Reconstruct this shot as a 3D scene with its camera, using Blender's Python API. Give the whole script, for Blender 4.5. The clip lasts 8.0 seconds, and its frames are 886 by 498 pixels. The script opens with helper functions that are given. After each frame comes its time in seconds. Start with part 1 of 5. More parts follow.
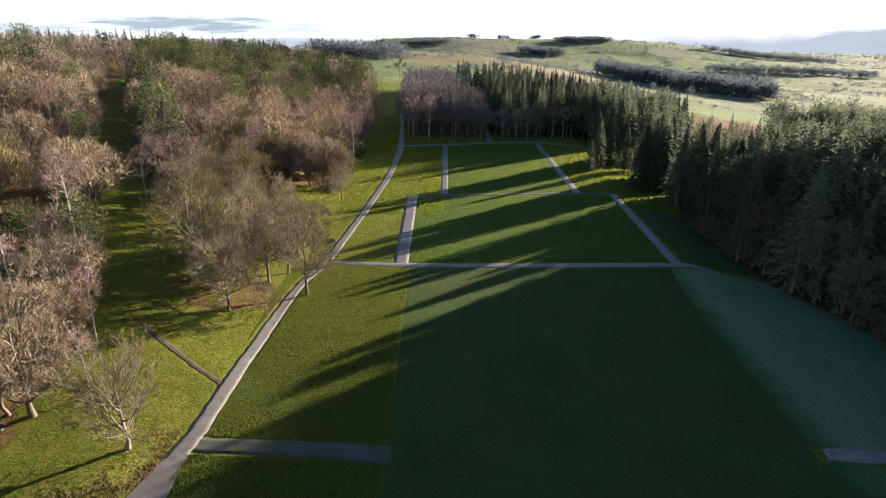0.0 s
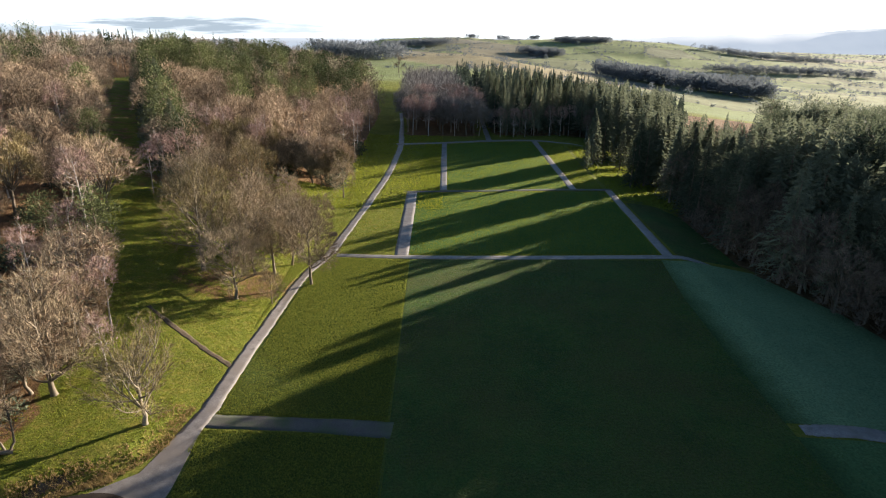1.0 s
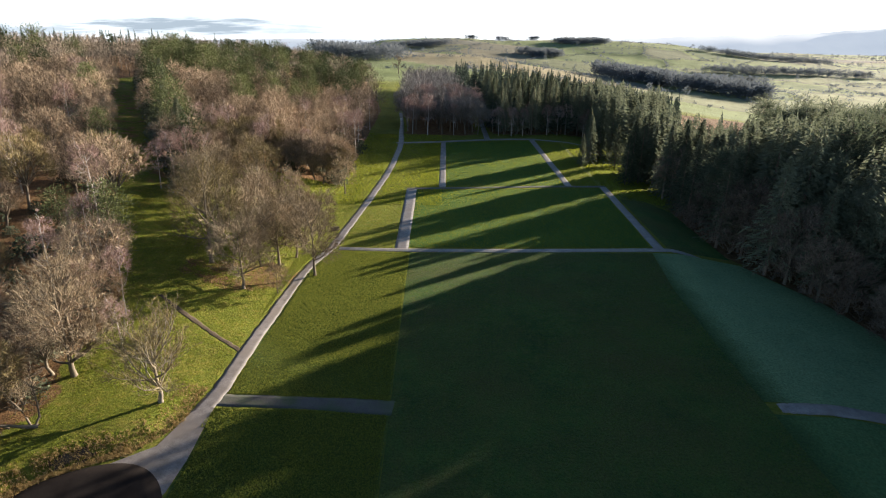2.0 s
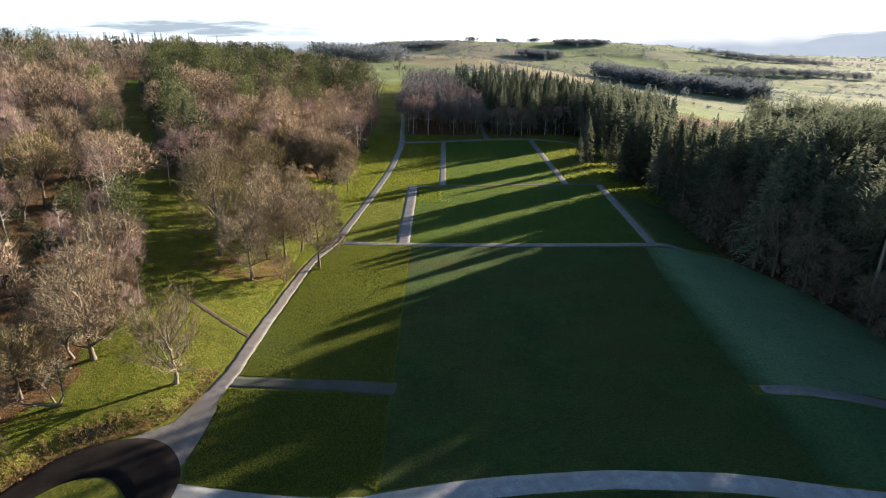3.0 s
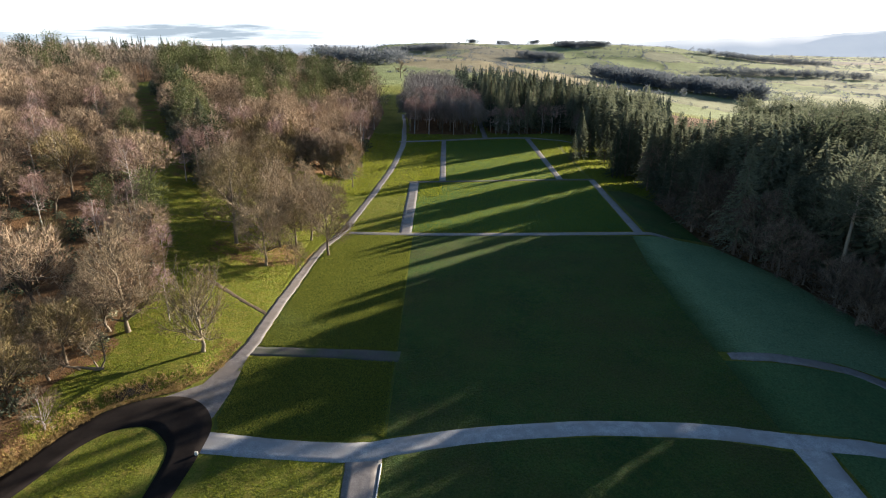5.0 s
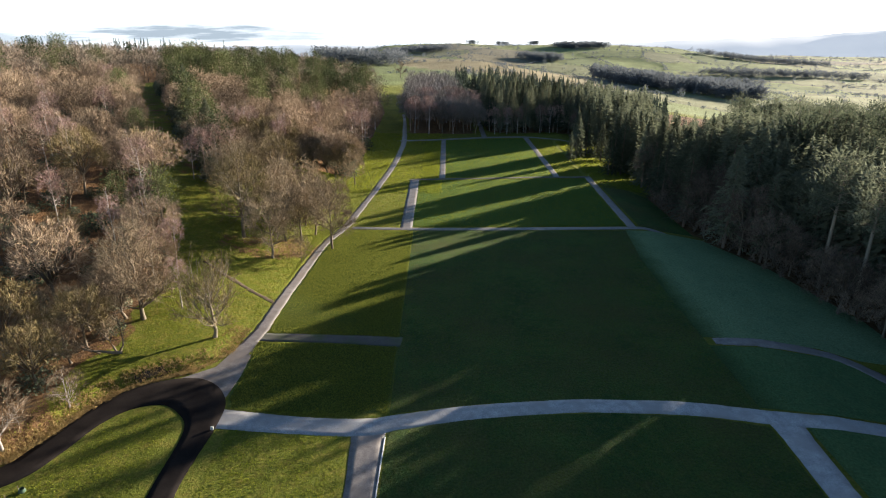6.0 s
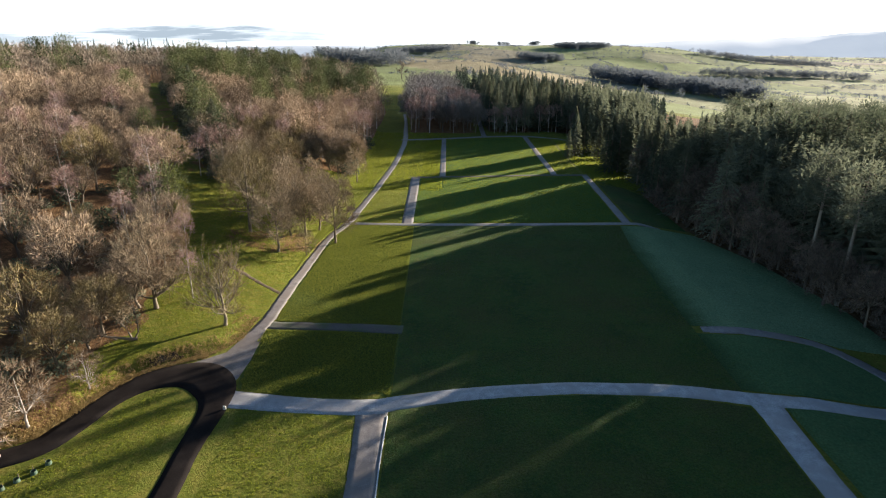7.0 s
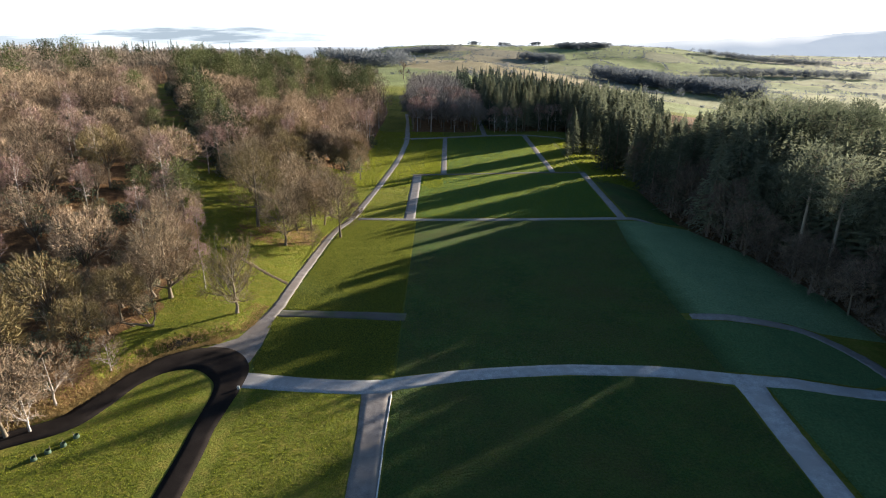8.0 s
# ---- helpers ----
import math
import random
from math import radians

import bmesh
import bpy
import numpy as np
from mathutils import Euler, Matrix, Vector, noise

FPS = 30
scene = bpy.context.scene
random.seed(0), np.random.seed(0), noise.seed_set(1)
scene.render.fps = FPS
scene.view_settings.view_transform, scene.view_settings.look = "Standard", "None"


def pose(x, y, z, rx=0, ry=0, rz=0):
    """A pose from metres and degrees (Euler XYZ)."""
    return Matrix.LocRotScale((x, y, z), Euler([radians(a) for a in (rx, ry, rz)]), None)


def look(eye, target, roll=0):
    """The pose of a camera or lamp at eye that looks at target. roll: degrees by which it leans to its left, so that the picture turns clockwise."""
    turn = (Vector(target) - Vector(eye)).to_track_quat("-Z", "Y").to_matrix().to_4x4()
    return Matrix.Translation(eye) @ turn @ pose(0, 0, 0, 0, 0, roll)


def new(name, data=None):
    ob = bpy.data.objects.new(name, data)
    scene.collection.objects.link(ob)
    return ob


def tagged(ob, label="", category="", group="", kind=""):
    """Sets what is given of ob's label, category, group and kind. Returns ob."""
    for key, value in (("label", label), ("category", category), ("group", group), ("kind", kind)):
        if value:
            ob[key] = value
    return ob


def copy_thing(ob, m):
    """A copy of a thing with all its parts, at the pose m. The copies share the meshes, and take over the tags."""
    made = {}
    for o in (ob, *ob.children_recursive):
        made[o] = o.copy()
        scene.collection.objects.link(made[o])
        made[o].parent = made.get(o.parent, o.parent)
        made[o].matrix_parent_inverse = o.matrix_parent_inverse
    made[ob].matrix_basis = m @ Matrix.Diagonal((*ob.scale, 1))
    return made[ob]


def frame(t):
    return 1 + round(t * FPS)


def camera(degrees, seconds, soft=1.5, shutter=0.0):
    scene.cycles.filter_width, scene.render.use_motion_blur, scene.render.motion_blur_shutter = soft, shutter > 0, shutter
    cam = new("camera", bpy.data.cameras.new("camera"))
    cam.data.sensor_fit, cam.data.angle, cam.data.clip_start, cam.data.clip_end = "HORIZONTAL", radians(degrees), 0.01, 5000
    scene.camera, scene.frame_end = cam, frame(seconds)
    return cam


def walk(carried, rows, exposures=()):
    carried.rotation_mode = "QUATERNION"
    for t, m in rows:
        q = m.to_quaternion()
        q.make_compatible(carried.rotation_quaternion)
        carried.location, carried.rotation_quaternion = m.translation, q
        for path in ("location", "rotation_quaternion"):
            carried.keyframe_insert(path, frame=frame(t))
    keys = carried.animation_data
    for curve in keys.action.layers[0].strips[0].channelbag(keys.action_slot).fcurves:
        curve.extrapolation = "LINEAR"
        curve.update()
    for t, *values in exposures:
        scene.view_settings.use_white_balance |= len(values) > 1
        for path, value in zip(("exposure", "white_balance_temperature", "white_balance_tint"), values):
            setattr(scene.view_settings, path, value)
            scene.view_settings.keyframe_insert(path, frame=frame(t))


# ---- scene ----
cam = camera(73.7, 8.0, soft=1.1)
PATH = [
    (0, (-0.422, -1.196, 41.451), (-0.41, 0.664, 40.717), 1.0),
    (0.5, (-0.423, -3.089, 41.438), (-0.409, -1.229, 40.705), 1.0),
    (1, (-0.355, -5.108, 41.483), (-0.341, -3.248, 40.75), 1.0),
    (1.5, (-0.245, -7.205, 41.569), (-0.23, -5.344, 40.836), 1.0),
    (3, (-0.066, -13.483, 41.687), (-0.053, -11.619, 40.962), 0.9),
    (3.5, (0.019, -15.563, 41.75), (0.031, -13.698, 41.027), 0.8),
    (4, (0.122, -17.51, 41.861), (0.132, -15.645, 41.14), 0.8),
    (4.5, (0.233, -19.776, 41.965), (0.241, -17.91, 41.246), 0.7),
    (6, (0.439, -26.643, 42.345), (0.445, -24.776, 41.629), 0.5),
    (6.5, (0.495, -28.837, 42.472), (0.5, -26.969, 41.758), 0.5),
    (7, (0.644, -30.794, 42.63), (0.647, -28.926, 41.915), 0.5),
    (7.5, (0.744, -33.133, 42.744), (0.744, -31.265, 42.03), 0.4),
    (8, (0.813, -35.429, 42.844), (0.81, -33.561, 42.131), 0.3),
]
walk(cam, [(t, look(eye, target, roll)) for t, eye, target, roll in PATH])

# ---------------------------------------------------------------- light
SUN_AZ = radians(52.0)      # from +Y towards +X
SUN_EL = radians(10.4)
world = bpy.data.worlds.new("world")
scene.world = world
world.use_nodes = True
wn, wl = world.node_tree.nodes, world.node_tree.links
wn.clear()
w_out = wn.new("ShaderNodeOutputWorld")
w_bg = wn.new("ShaderNodeBackground")
w_bg.inputs["Strength"].default_value = 0.047
w_tc = wn.new("ShaderNodeTexCoord")
w_sep = wn.new("ShaderNodeSeparateXYZ")
w_max = wn.new("ShaderNodeMath"); w_max.operation = "MAXIMUM"; w_max.inputs[1].default_value = 0.012
w_com = wn.new("ShaderNodeCombineXYZ")
w_sky = wn.new("ShaderNodeTexSky")
w_sky.sky_type, w_sky.sun_disc = "NISHITA", False
w_sky.sun_elevation, w_sky.sun_rotation = SUN_EL, SUN_AZ
w_sky.air_density, w_sky.dust_density, w_sky.ozone_density = 1.0, 0.6, 3.0
wl.new(w_tc.outputs["Generated"], w_sep.inputs[0])
wl.new(w_sep.outputs["X"], w_com.inputs["X"]); wl.new(w_sep.outputs["Y"], w_com.inputs["Y"])
wl.new(w_sep.outputs["Z"], w_max.inputs[0]); wl.new(w_max.outputs[0], w_com.inputs["Z"])
wl.new(w_com.outputs[0], w_sky.inputs["Vector"])
# thin grey-blue cloud bars low in the west, and one small cloud over the ridge
w_map = wn.new("ShaderNodeMapping"); w_map.inputs["Scale"].default_value = (5.0, 5.0, 60.0)
w_noise = wn.new("ShaderNodeTexNoise")
w_noise.inputs["Scale"].default_value, w_noise.inputs["Detail"].default_value, w_noise.inputs["Roughness"].default_value = 2.2, 7.0, 0.6
wl.new(w_tc.outputs["Generated"], w_map.inputs["Vector"]); wl.new(w_map.outputs[0], w_noise.inputs["Vector"])


def cloud_math(op, a, b, clamp=False):
    x = wn.new("ShaderNodeMath")
    x.operation, x.use_clamp = op, clamp
    for k, v in enumerate((a, b)):
        if hasattr(v, "links"):
            wl.new(v, x.inputs[k])
        else:
            x.inputs[k].default_value = v
    return x.outputs[0]


def cloud_bar(cx, half_x, cz, half_z, dense):
    """An oval bar of cloud with a torn edge."""
    u = cloud_math("DIVIDE", cloud_math("SUBTRACT", w_sep.outputs["X"], cx), half_x)
    v = cloud_math("DIVIDE", cloud_math("SUBTRACT", w_sep.outputs["Z"], cz), half_z)
    d = cloud_math("ADD", cloud_math("MULTIPLY", u, u), cloud_math("MULTIPLY", v, v))
    k = cloud_math("ADD", cloud_math("SUBTRACT", 1.0, d), cloud_math("MULTIPLY", cloud_math("SUBTRACT", w_noise.outputs["Fac"], 0.5), 1.9))
    front = cloud_math("GREATER_THAN", w_sep.outputs["Y"], 0.0)
    return cloud_math("MULTIPLY", cloud_math("MULTIPLY", k, 1.15, True), cloud_math("MULTIPLY", front, dense))


w_fac = None
for bar in ((-0.37, 0.19, -0.018, 0.017, 1.0), (-0.55, 0.17, -0.024, 0.014, 0.85), (-0.23, 0.11, -0.022, 0.011, 0.8), (-0.08, 0.11, -0.036, 0.010, 0.65), (0.487, 0.030, 0.0225, 0.0072, 0.5)):
    c_ = cloud_bar(*bar)
    w_fac = c_ if w_fac is None else cloud_math("MAXIMUM", w_fac, c_)
w_mul = wn.new("ShaderNodeMix"); w_mul.data_type, w_mul.blend_type = "RGBA", "MULTIPLY"
w_mul.inputs["B"].default_value = (0.235, 0.265, 0.30, 1)
wl.new(w_fac, w_mul.inputs["Factor"])
# bright thin haze low over the land
w_haze = wn.new("ShaderNodeMapRange")
w_haze.interpolation_type = "SMOOTHSTEP"
for sock, val in (("From Min", 0.0), ("From Max", 0.16), ("To Min", 0.97), ("To Max", 0.0)):
    w_haze.inputs[sock].default_value = val
wl.new(w_max.outputs[0], w_haze.inputs["Value"])
w_mix = wn.new("ShaderNodeMix"); w_mix.data_type = "RGBA"
w_mix.inputs["B"].default_value = (11.4, 12.2, 12.7, 1)
wl.new(w_haze.outputs["Result"], w_mix.inputs["Factor"]); wl.new(w_sky.outputs["Color"], w_mix.inputs["A"])
wl.new(w_mix.outputs["Result"], w_mul.inputs["A"])
wl.new(w_mul.outputs["Result"], w_bg.inputs["Color"]); wl.new(w_bg.outputs[0], w_out.inputs[0])

sun_data = bpy.data.lights.new("sun", "SUN")
sun_data.energy, sun_data.angle, sun_data.color = 5.0, radians(0.55), (1.0, 0.88, 0.72)
sun = new("sun", sun_data)
sun_dir = Vector((math.sin(SUN_AZ) * math.cos(SUN_EL), math.cos(SUN_AZ) * math.cos(SUN_EL), math.sin(SUN_EL)))
sun.matrix_world = look((0, 0, 300), Vector((0, 0, 300)) - sun_dir)
scene.view_settings.exposure = 2.04


# ---------------------------------------------------------------- materials
def nodes_of(name):
    m = bpy.data.materials.new(name)
    m.use_nodes = True
    n, l = m.node_tree.nodes, m.node_tree.links
    return m, n, l, n["Principled BSDF"]


def noise_node(n, l, scale, detail=4.0, rough=0.6, coord="Object"):
    tc = n.new("ShaderNodeTexCoord")
    t = n.new("ShaderNodeTexNoise")
    t.inputs["Scale"].default_value, t.inputs["Detail"].default_value = scale, detail
    t.inputs["Roughness"].default_value = rough
    l.new(tc.outputs[coord], t.inputs["Vector"])
    return t.outputs["Fac"]


def ramp_node(n, l, fac, stops):
    r = n.new("ShaderNodeValToRGB")
    e = r.color_ramp.elements
    while len(e) < len(stops):
        e.new(0.5)
    for k, (p, c) in enumerate(stops):
        e[k].position, e[k].color = p, (*c, 1)
    l.new(fac, r.inputs["Fac"])
    return r.outputs["Color"]


def mix_node(n, l, fac, a, b, blend="MIX"):
    x = n.new("ShaderNodeMix")
    x.data_type, x.blend_type = "RGBA", blend
    for sock, v in (("Factor", fac), ("A", a), ("B", b)):
        if hasattr(v, "links"):
            l.new(v, x.inputs[sock])
        elif sock == "Factor":
            x.inputs[sock].default_value = v
        else:
            x.inputs[sock].default_value = (*v, 1)
    return x.outputs["Result"]


def bump_node(n, l, bsdf, height, strength, dist):
    b = n.new("ShaderNodeBump")
    b.inputs["Strength"].default_value, b.inputs["Distance"].default_value = strength, dist
    l.new(height, b.inputs["Height"])
    l.new(b.outputs[0], bsdf.inputs["Normal"])


def math_node(n, l, op, a, b=0.0, clamp=False):
    x = n.new("ShaderNodeMath")
    x.operation, x.use_clamp = op, clamp
    for k, v in enumerate((a, b)):
        if hasattr(v, "links"):
            l.new(v, x.inputs[k])
        else:
            x.inputs[k].default_value = v
    return x.outputs[0]


def surface(name, stops, scale, fine, bump, dist, rough=0.95, big=None, spec=0.2, damp=0.0):
    """A ground-like surface: two scales of colour and a fine relief."""
    m, n, l, b = nodes_of(name)
    c = ramp_node(n, l, noise_node(n, l, scale), stops)
    f = noise_node(n, l, fine, 5.0, 0.7)
    c = mix_node(n, l, 0.55, c, ramp_node(n, l, f, [(0.3, (0.35, 0.35, 0.35)), (0.7, (1.5, 1.5, 1.4))]), "MULTIPLY")
    if big:
        c = mix_node(n, l, ramp_node(n, l, noise_node(n, l, big[0], 3.0), [(0.45, (0, 0, 0)), (0.65, (1, 1, 1))]), c, big[1])
    l.new(c, b.inputs["Base Color"])
    b.inputs["Roughness"].default_value = rough
    if damp:
        l.new(ramp_node(n, l, noise_node(n, l, 0.35, 5.0, 0.65), [(0.35, (rough - damp,) * 3), (0.65, (rough,) * 3)]), b.inputs["Roughness"])
    b.inputs["Specular IOR Level"].default_value = spec
    bump_node(n, l, b, f, bump, dist)
    return m


def grass_surface(name, dark, light, tint, bump=0.8, fade=None, brown=None):
    m, n, l, b = nodes_of(name)
    c = ramp_node(n, l, noise_node(n, l, 0.12, 5.0, 0.65), [(0.32, dark), (0.68, light)])
    c = mix_node(n, l, ramp_node(n, l, noise_node(n, l, 0.9, 4.0, 0.7), [(0.45, (0, 0, 0)), (0.75, (0.75, 0.75, 0.75))]), c, tint)
    if brown:
        c = mix_node(n, l, ramp_node(n, l, noise_node(n, l, 0.055, 6.0, 0.7), [(0.42, (0, 0, 0)), (0.66, (0.85, 0.85, 0.85))]), c, brown)
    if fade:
        # blends along X from the middle lawn's dark colour into the paler one
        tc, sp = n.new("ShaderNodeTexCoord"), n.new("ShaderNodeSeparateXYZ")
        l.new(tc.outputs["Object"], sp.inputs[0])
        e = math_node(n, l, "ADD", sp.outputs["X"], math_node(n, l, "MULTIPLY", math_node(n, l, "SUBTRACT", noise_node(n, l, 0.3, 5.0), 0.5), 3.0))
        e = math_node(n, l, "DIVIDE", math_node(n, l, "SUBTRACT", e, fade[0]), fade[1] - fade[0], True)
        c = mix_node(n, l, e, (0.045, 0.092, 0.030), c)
    f = noise_node(n, l, 3.2, 6.0, 0.75)
    c = mix_node(n, l, 0.7, c, ramp_node(n, l, f, [(0.33, (0.35, 0.4, 0.3)), (0.66, (1.45, 1.4, 1.3))]), "MULTIPLY")
    l.new(c, b.inputs["Base Color"])
    b.inputs["Roughness"].default_value, b.inputs["Specular IOR Level"].default_value = 0.9, 0.15
    bump_node(n, l, b, f, bump, 0.8)
    return m


GRASS = ((0.092, 0.115, 0.017), (0.162, 0.180, 0.028), (0.240, 0.192, 0.048))


def ground_surface():
    """Rough grass, leaf litter below the trees, and far fields, chosen by the ground's own zones."""
    m, n, l, b = nodes_of("ground_cover")
    c = ramp_node(n, l, noise_node(n, l, 0.10, 5.0, 0.65), [(0.32, GRASS[0]), (0.68, GRASS[1])])
    c = mix_node(n, l, ramp_node(n, l, noise_node(n, l, 0.7, 4.0, 0.7), [(0.45, (0, 0, 0)), (0.75, (0.8, 0.8, 0.8))]), c, GRASS[2])
    f = noise_node(n, l, 3.0, 6.0, 0.75)
    lit = ramp_node(n, l, noise_node(n, l, 0.5, 6.0, 0.7), [(0.3, (0.085, 0.048, 0.026)), (0.55, (0.18, 0.105, 0.055)), (0.75, (0.28, 0.185, 0.095))])
    a1 = n.new("ShaderNodeAttribute"); a1.attribute_name = "litter"
    edge = math_node(n, l, "ADD", a1.outputs["Fac"], math_node(n, l, "MULTIPLY", math_node(n, l, "SUBTRACT", noise_node(n, l, 0.25, 5.0), 0.5), 1.1))
    c = mix_node(n, l, ramp_node(n, l, edge, [(0.42, (0, 0, 0)), (0.58, (1, 1, 1))]), c, lit)
    c = mix_node(n, l, 0.5, c, ramp_node(n, l, f, [(0.33, (0.4, 0.42, 0.36)), (0.66, (1.5, 1.45, 1.35))]), "MULTIPLY")
    a2 = n.new("ShaderNodeAttribute"); a2.attribute_name = "field"
    # field tones lightened and greyed so that the colour carries the distance haze
    fc = ramp_node(n, l, a2.outputs["Fac"], [(0.0, (0.150, 0.176, 0.088)), (0.2, (0.220, 0.256, 0.104)), (0.4, (0.158, 0.164, 0.104)), (0.6, (0.225, 0.236, 0.124)), (0.78, (0.240, 0.206, 0.128)), (1.0, (0.165, 0.160, 0.132))])
    fc = mix_node(n, l, 0.6, fc, ramp_node(n, l, noise_node(n, l, 0.02, 6.0, 0.7), [(0.3, (0.6, 0.6, 0.6)), (0.7, (1.3, 1.3, 1.25))]), "MULTIPLY")
    a3 = n.new("ShaderNodeAttribute"); a3.attribute_name = "far"
    c = mix_node(n, l, a3.outputs["Fac"], c, fc)
    l.new(c, b.inputs["Base Color"])
    b.inputs["Roughness"].default_value, b.inputs["Specular IOR Level"].default_value = 0.95, 0.1
    bump_node(n, l, b, f, 0.8, 0.8)
    return m


def plant_surface(name, low, high, rough=0.9, vary=0.35, spec=0.15, grain=3.0, thin=0.0, own=0.5):
    """Twigs, needles and bark: each plant and each piece of it takes its own shade."""
    m, n, l, b = nodes_of(name)
    oi = n.new("ShaderNodeObjectInfo")
    ge = n.new("ShaderNodeNewGeometry")
    k = math_node(n, l, "ADD", math_node(n, l, "MULTIPLY", oi.outputs["Random"], own), math_node(n, l, "MULTIPLY", ge.outputs["Random Per Island"], 1.0 - own))
    c = ramp_node(n, l, k, [(0.15, low), (0.85, high)])
    c = mix_node(n, l, vary, c, ramp_node(n, l, noise_node(n, l, grain, 4.0, 0.7), [(0.3, (0.4, 0.4, 0.4)), (0.7, (1.5, 1.5, 1.5))]), "MULTIPLY")
    l.new(c, b.inputs["Base Color"])
    b.inputs["Roughness"].default_value, b.inputs["Specular IOR Level"].default_value = rough, spec
    if thin:
        tr = n.new("ShaderNodeBsdfTranslucent")
        mx = n.new("ShaderNodeMixShader")
        mx.inputs["Fac"].default_value = thin
        l.new(c, tr.inputs["Color"])
        l.new(b.outputs[0], mx.inputs[1]); l.new(tr.outputs[0], mx.inputs[2])
        l.new(mx.outputs[0], n["Material Output"].inputs["Surface"])
    return m


M_GROUND = ground_surface()
M_LAWN_DARK = grass_surface("dark_lawn_grass", (0.026, 0.070, 0.018), (0.070, 0.124, 0.028), (0.108, 0.114, 0.032), brown=(0.086, 0.084, 0.028))
M_LAWN = grass_surface("lawn_grass", (0.030, 0.096, 0.016), (0.058, 0.132, 0.022), (0.084, 0.128, 0.022))
# veiling glare over the east side lawn, put into the grass as bluish paleness
M_LAWN_PALE = grass_surface("glare_paled_grass", (0.135, 0.225, 0.118), (0.195, 0.29, 0.155), (0.20, 0.27, 0.14), fade=(38.6, 42.5))
# the bluish tone that grass takes in shade, put into the colour
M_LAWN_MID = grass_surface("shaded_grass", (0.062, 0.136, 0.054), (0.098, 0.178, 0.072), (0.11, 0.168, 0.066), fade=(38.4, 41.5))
M_LAWN_LIGHT = grass_surface("side_lawn_grass", (0.056, 0.094, 0.020), (0.102, 0.140, 0.028), (0.142, 0.140, 0.034))
M_GRAVEL = surface("path_gravel", [(0.3, (0.108, 0.095, 0.092)), (0.7, (0.225, 0.203, 0.200))], 0.9, 8.0, 0.5, 0.03, big=(0.22, (0.150, 0.128, 0.114)), rough=0.66, spec=0.5, damp=0.2)
M_GRAVEL_DRIVE = surface("drive_gravel", [(0.3, (0.215, 0.215, 0.230)), (0.7, (0.390, 0.390, 0.410))], 0.9, 8.0, 0.5, 0.03, big=(0.22, (0.245, 0.235, 0.235)), rough=0.62, spec=0.5, damp=0.2)
M_GRAVEL_WORN = surface("worn_path_gravel", [(0.3, (0.060, 0.054, 0.050)), (0.7, (0.110, 0.100, 0.094))], 0.5, 7.0, 0.4, 0.05, big=(0.25, (0.045, 0.064, 0.026)), rough=0.8, spec=0.35)
M_TARMAC = surface("tarmac", [(0.3, (0.010, 0.008, 0.008)), (0.7, (0.023, 0.019, 0.018))], 0.35, 12.0, 0.3, 0.03, rough=0.95, spec=0.04)
M_DIRT = surface("trodden_earth", [(0.3, (0.06, 0.045, 0.030)), (0.7, (0.12, 0.090, 0.062))], 0.8, 6.0, 0.5, 0.06)
M_EDGE = surface("pale_edging", [(0.3, (0.45, 0.45, 0.45)), (0.7, (0.62, 0.62, 0.62))], 2.0, 9.0, 0.2, 0.01)
M_STONE = surface("pale_stone", [(0.3, (0.45, 0.44, 0.42)), (0.7, (0.65, 0.64, 0.62))], 4.0, 20.0, 0.3, 0.01)
M_STRAW = plant_surface("dead_grass", (0.19, 0.13, 0.055), (0.42, 0.31, 0.14), thin=0.4)
M_BLADE = plant_surface("grass_blades", (0.165, 0.192, 0.020), (0.325, 0.340, 0.045), thin=0.5)
M_BLADE_SIDE = plant_surface("side_lawn_blades", (0.142, 0.166, 0.034), (0.335, 0.345, 0.066), thin=0.5)
M_BLADE_LAWN = plant_surface("lawn_blades", (0.095, 0.140, 0.016), (0.225, 0.245, 0.032), thin=0.55)
M_BLADE_DARK = plant_surface("dark_lawn_blades", (0.055, 0.100, 0.014), (0.140, 0.186, 0.026), thin=0.5)
M_BARK = plant_surface("grey_brown_bark", (0.10, 0.078, 0.058), (0.20, 0.165, 0.125), grain=6.0)
M_BIRCH = plant_surface("pale_birch_bark", (0.26, 0.225, 0.20), (0.46, 0.42, 0.385), grain=4.0, vary=0.5)
M_PALEBARK = plant_surface("pale_bark", (0.15, 0.125, 0.095), (0.29, 0.25, 0.195), grain=6.0)
M_DARKBARK = plant_surface("conifer_bark", (0.10, 0.075, 0.055), (0.21, 0.16, 0.125), grain=6.0)
M_TWIG = plant_surface("brown_twigs", (0.090, 0.066, 0.046), (0.385, 0.288, 0.198), own=0.66)
M_TWIG_WARM = plant_surface("warm_twigs", (0.15, 0.115, 0.075), (0.40, 0.310, 0.205))
M_TWIG_DARK = plant_surface("dark_twigs", (0.082, 0.062, 0.048), (0.225, 0.172, 0.130))
M_TWIG_GREY = plant_surface("grey_twigs", (0.095, 0.086, 0.080), (0.27, 0.245, 0.228), own=0.6)
M_TWIG_PINK = plant_surface("birch_twigs", (0.19, 0.120, 0.105), (0.38, 0.265, 0.235))
M_TWIG_OLIVE = plant_surface("olive_twigs", (0.11, 0.086, 0.038), (0.25, 0.195, 0.095))
M_SPRUCE = plant_surface("spruce_needles", (0.062, 0.075, 0.047), (0.185, 0.198, 0.134), thin=0.4, own=0.85)
M_PINE = plant_surface("pine_needles", (0.026, 0.036, 0.016), (0.135, 0.148, 0.062), thin=0.25, own=0.7)
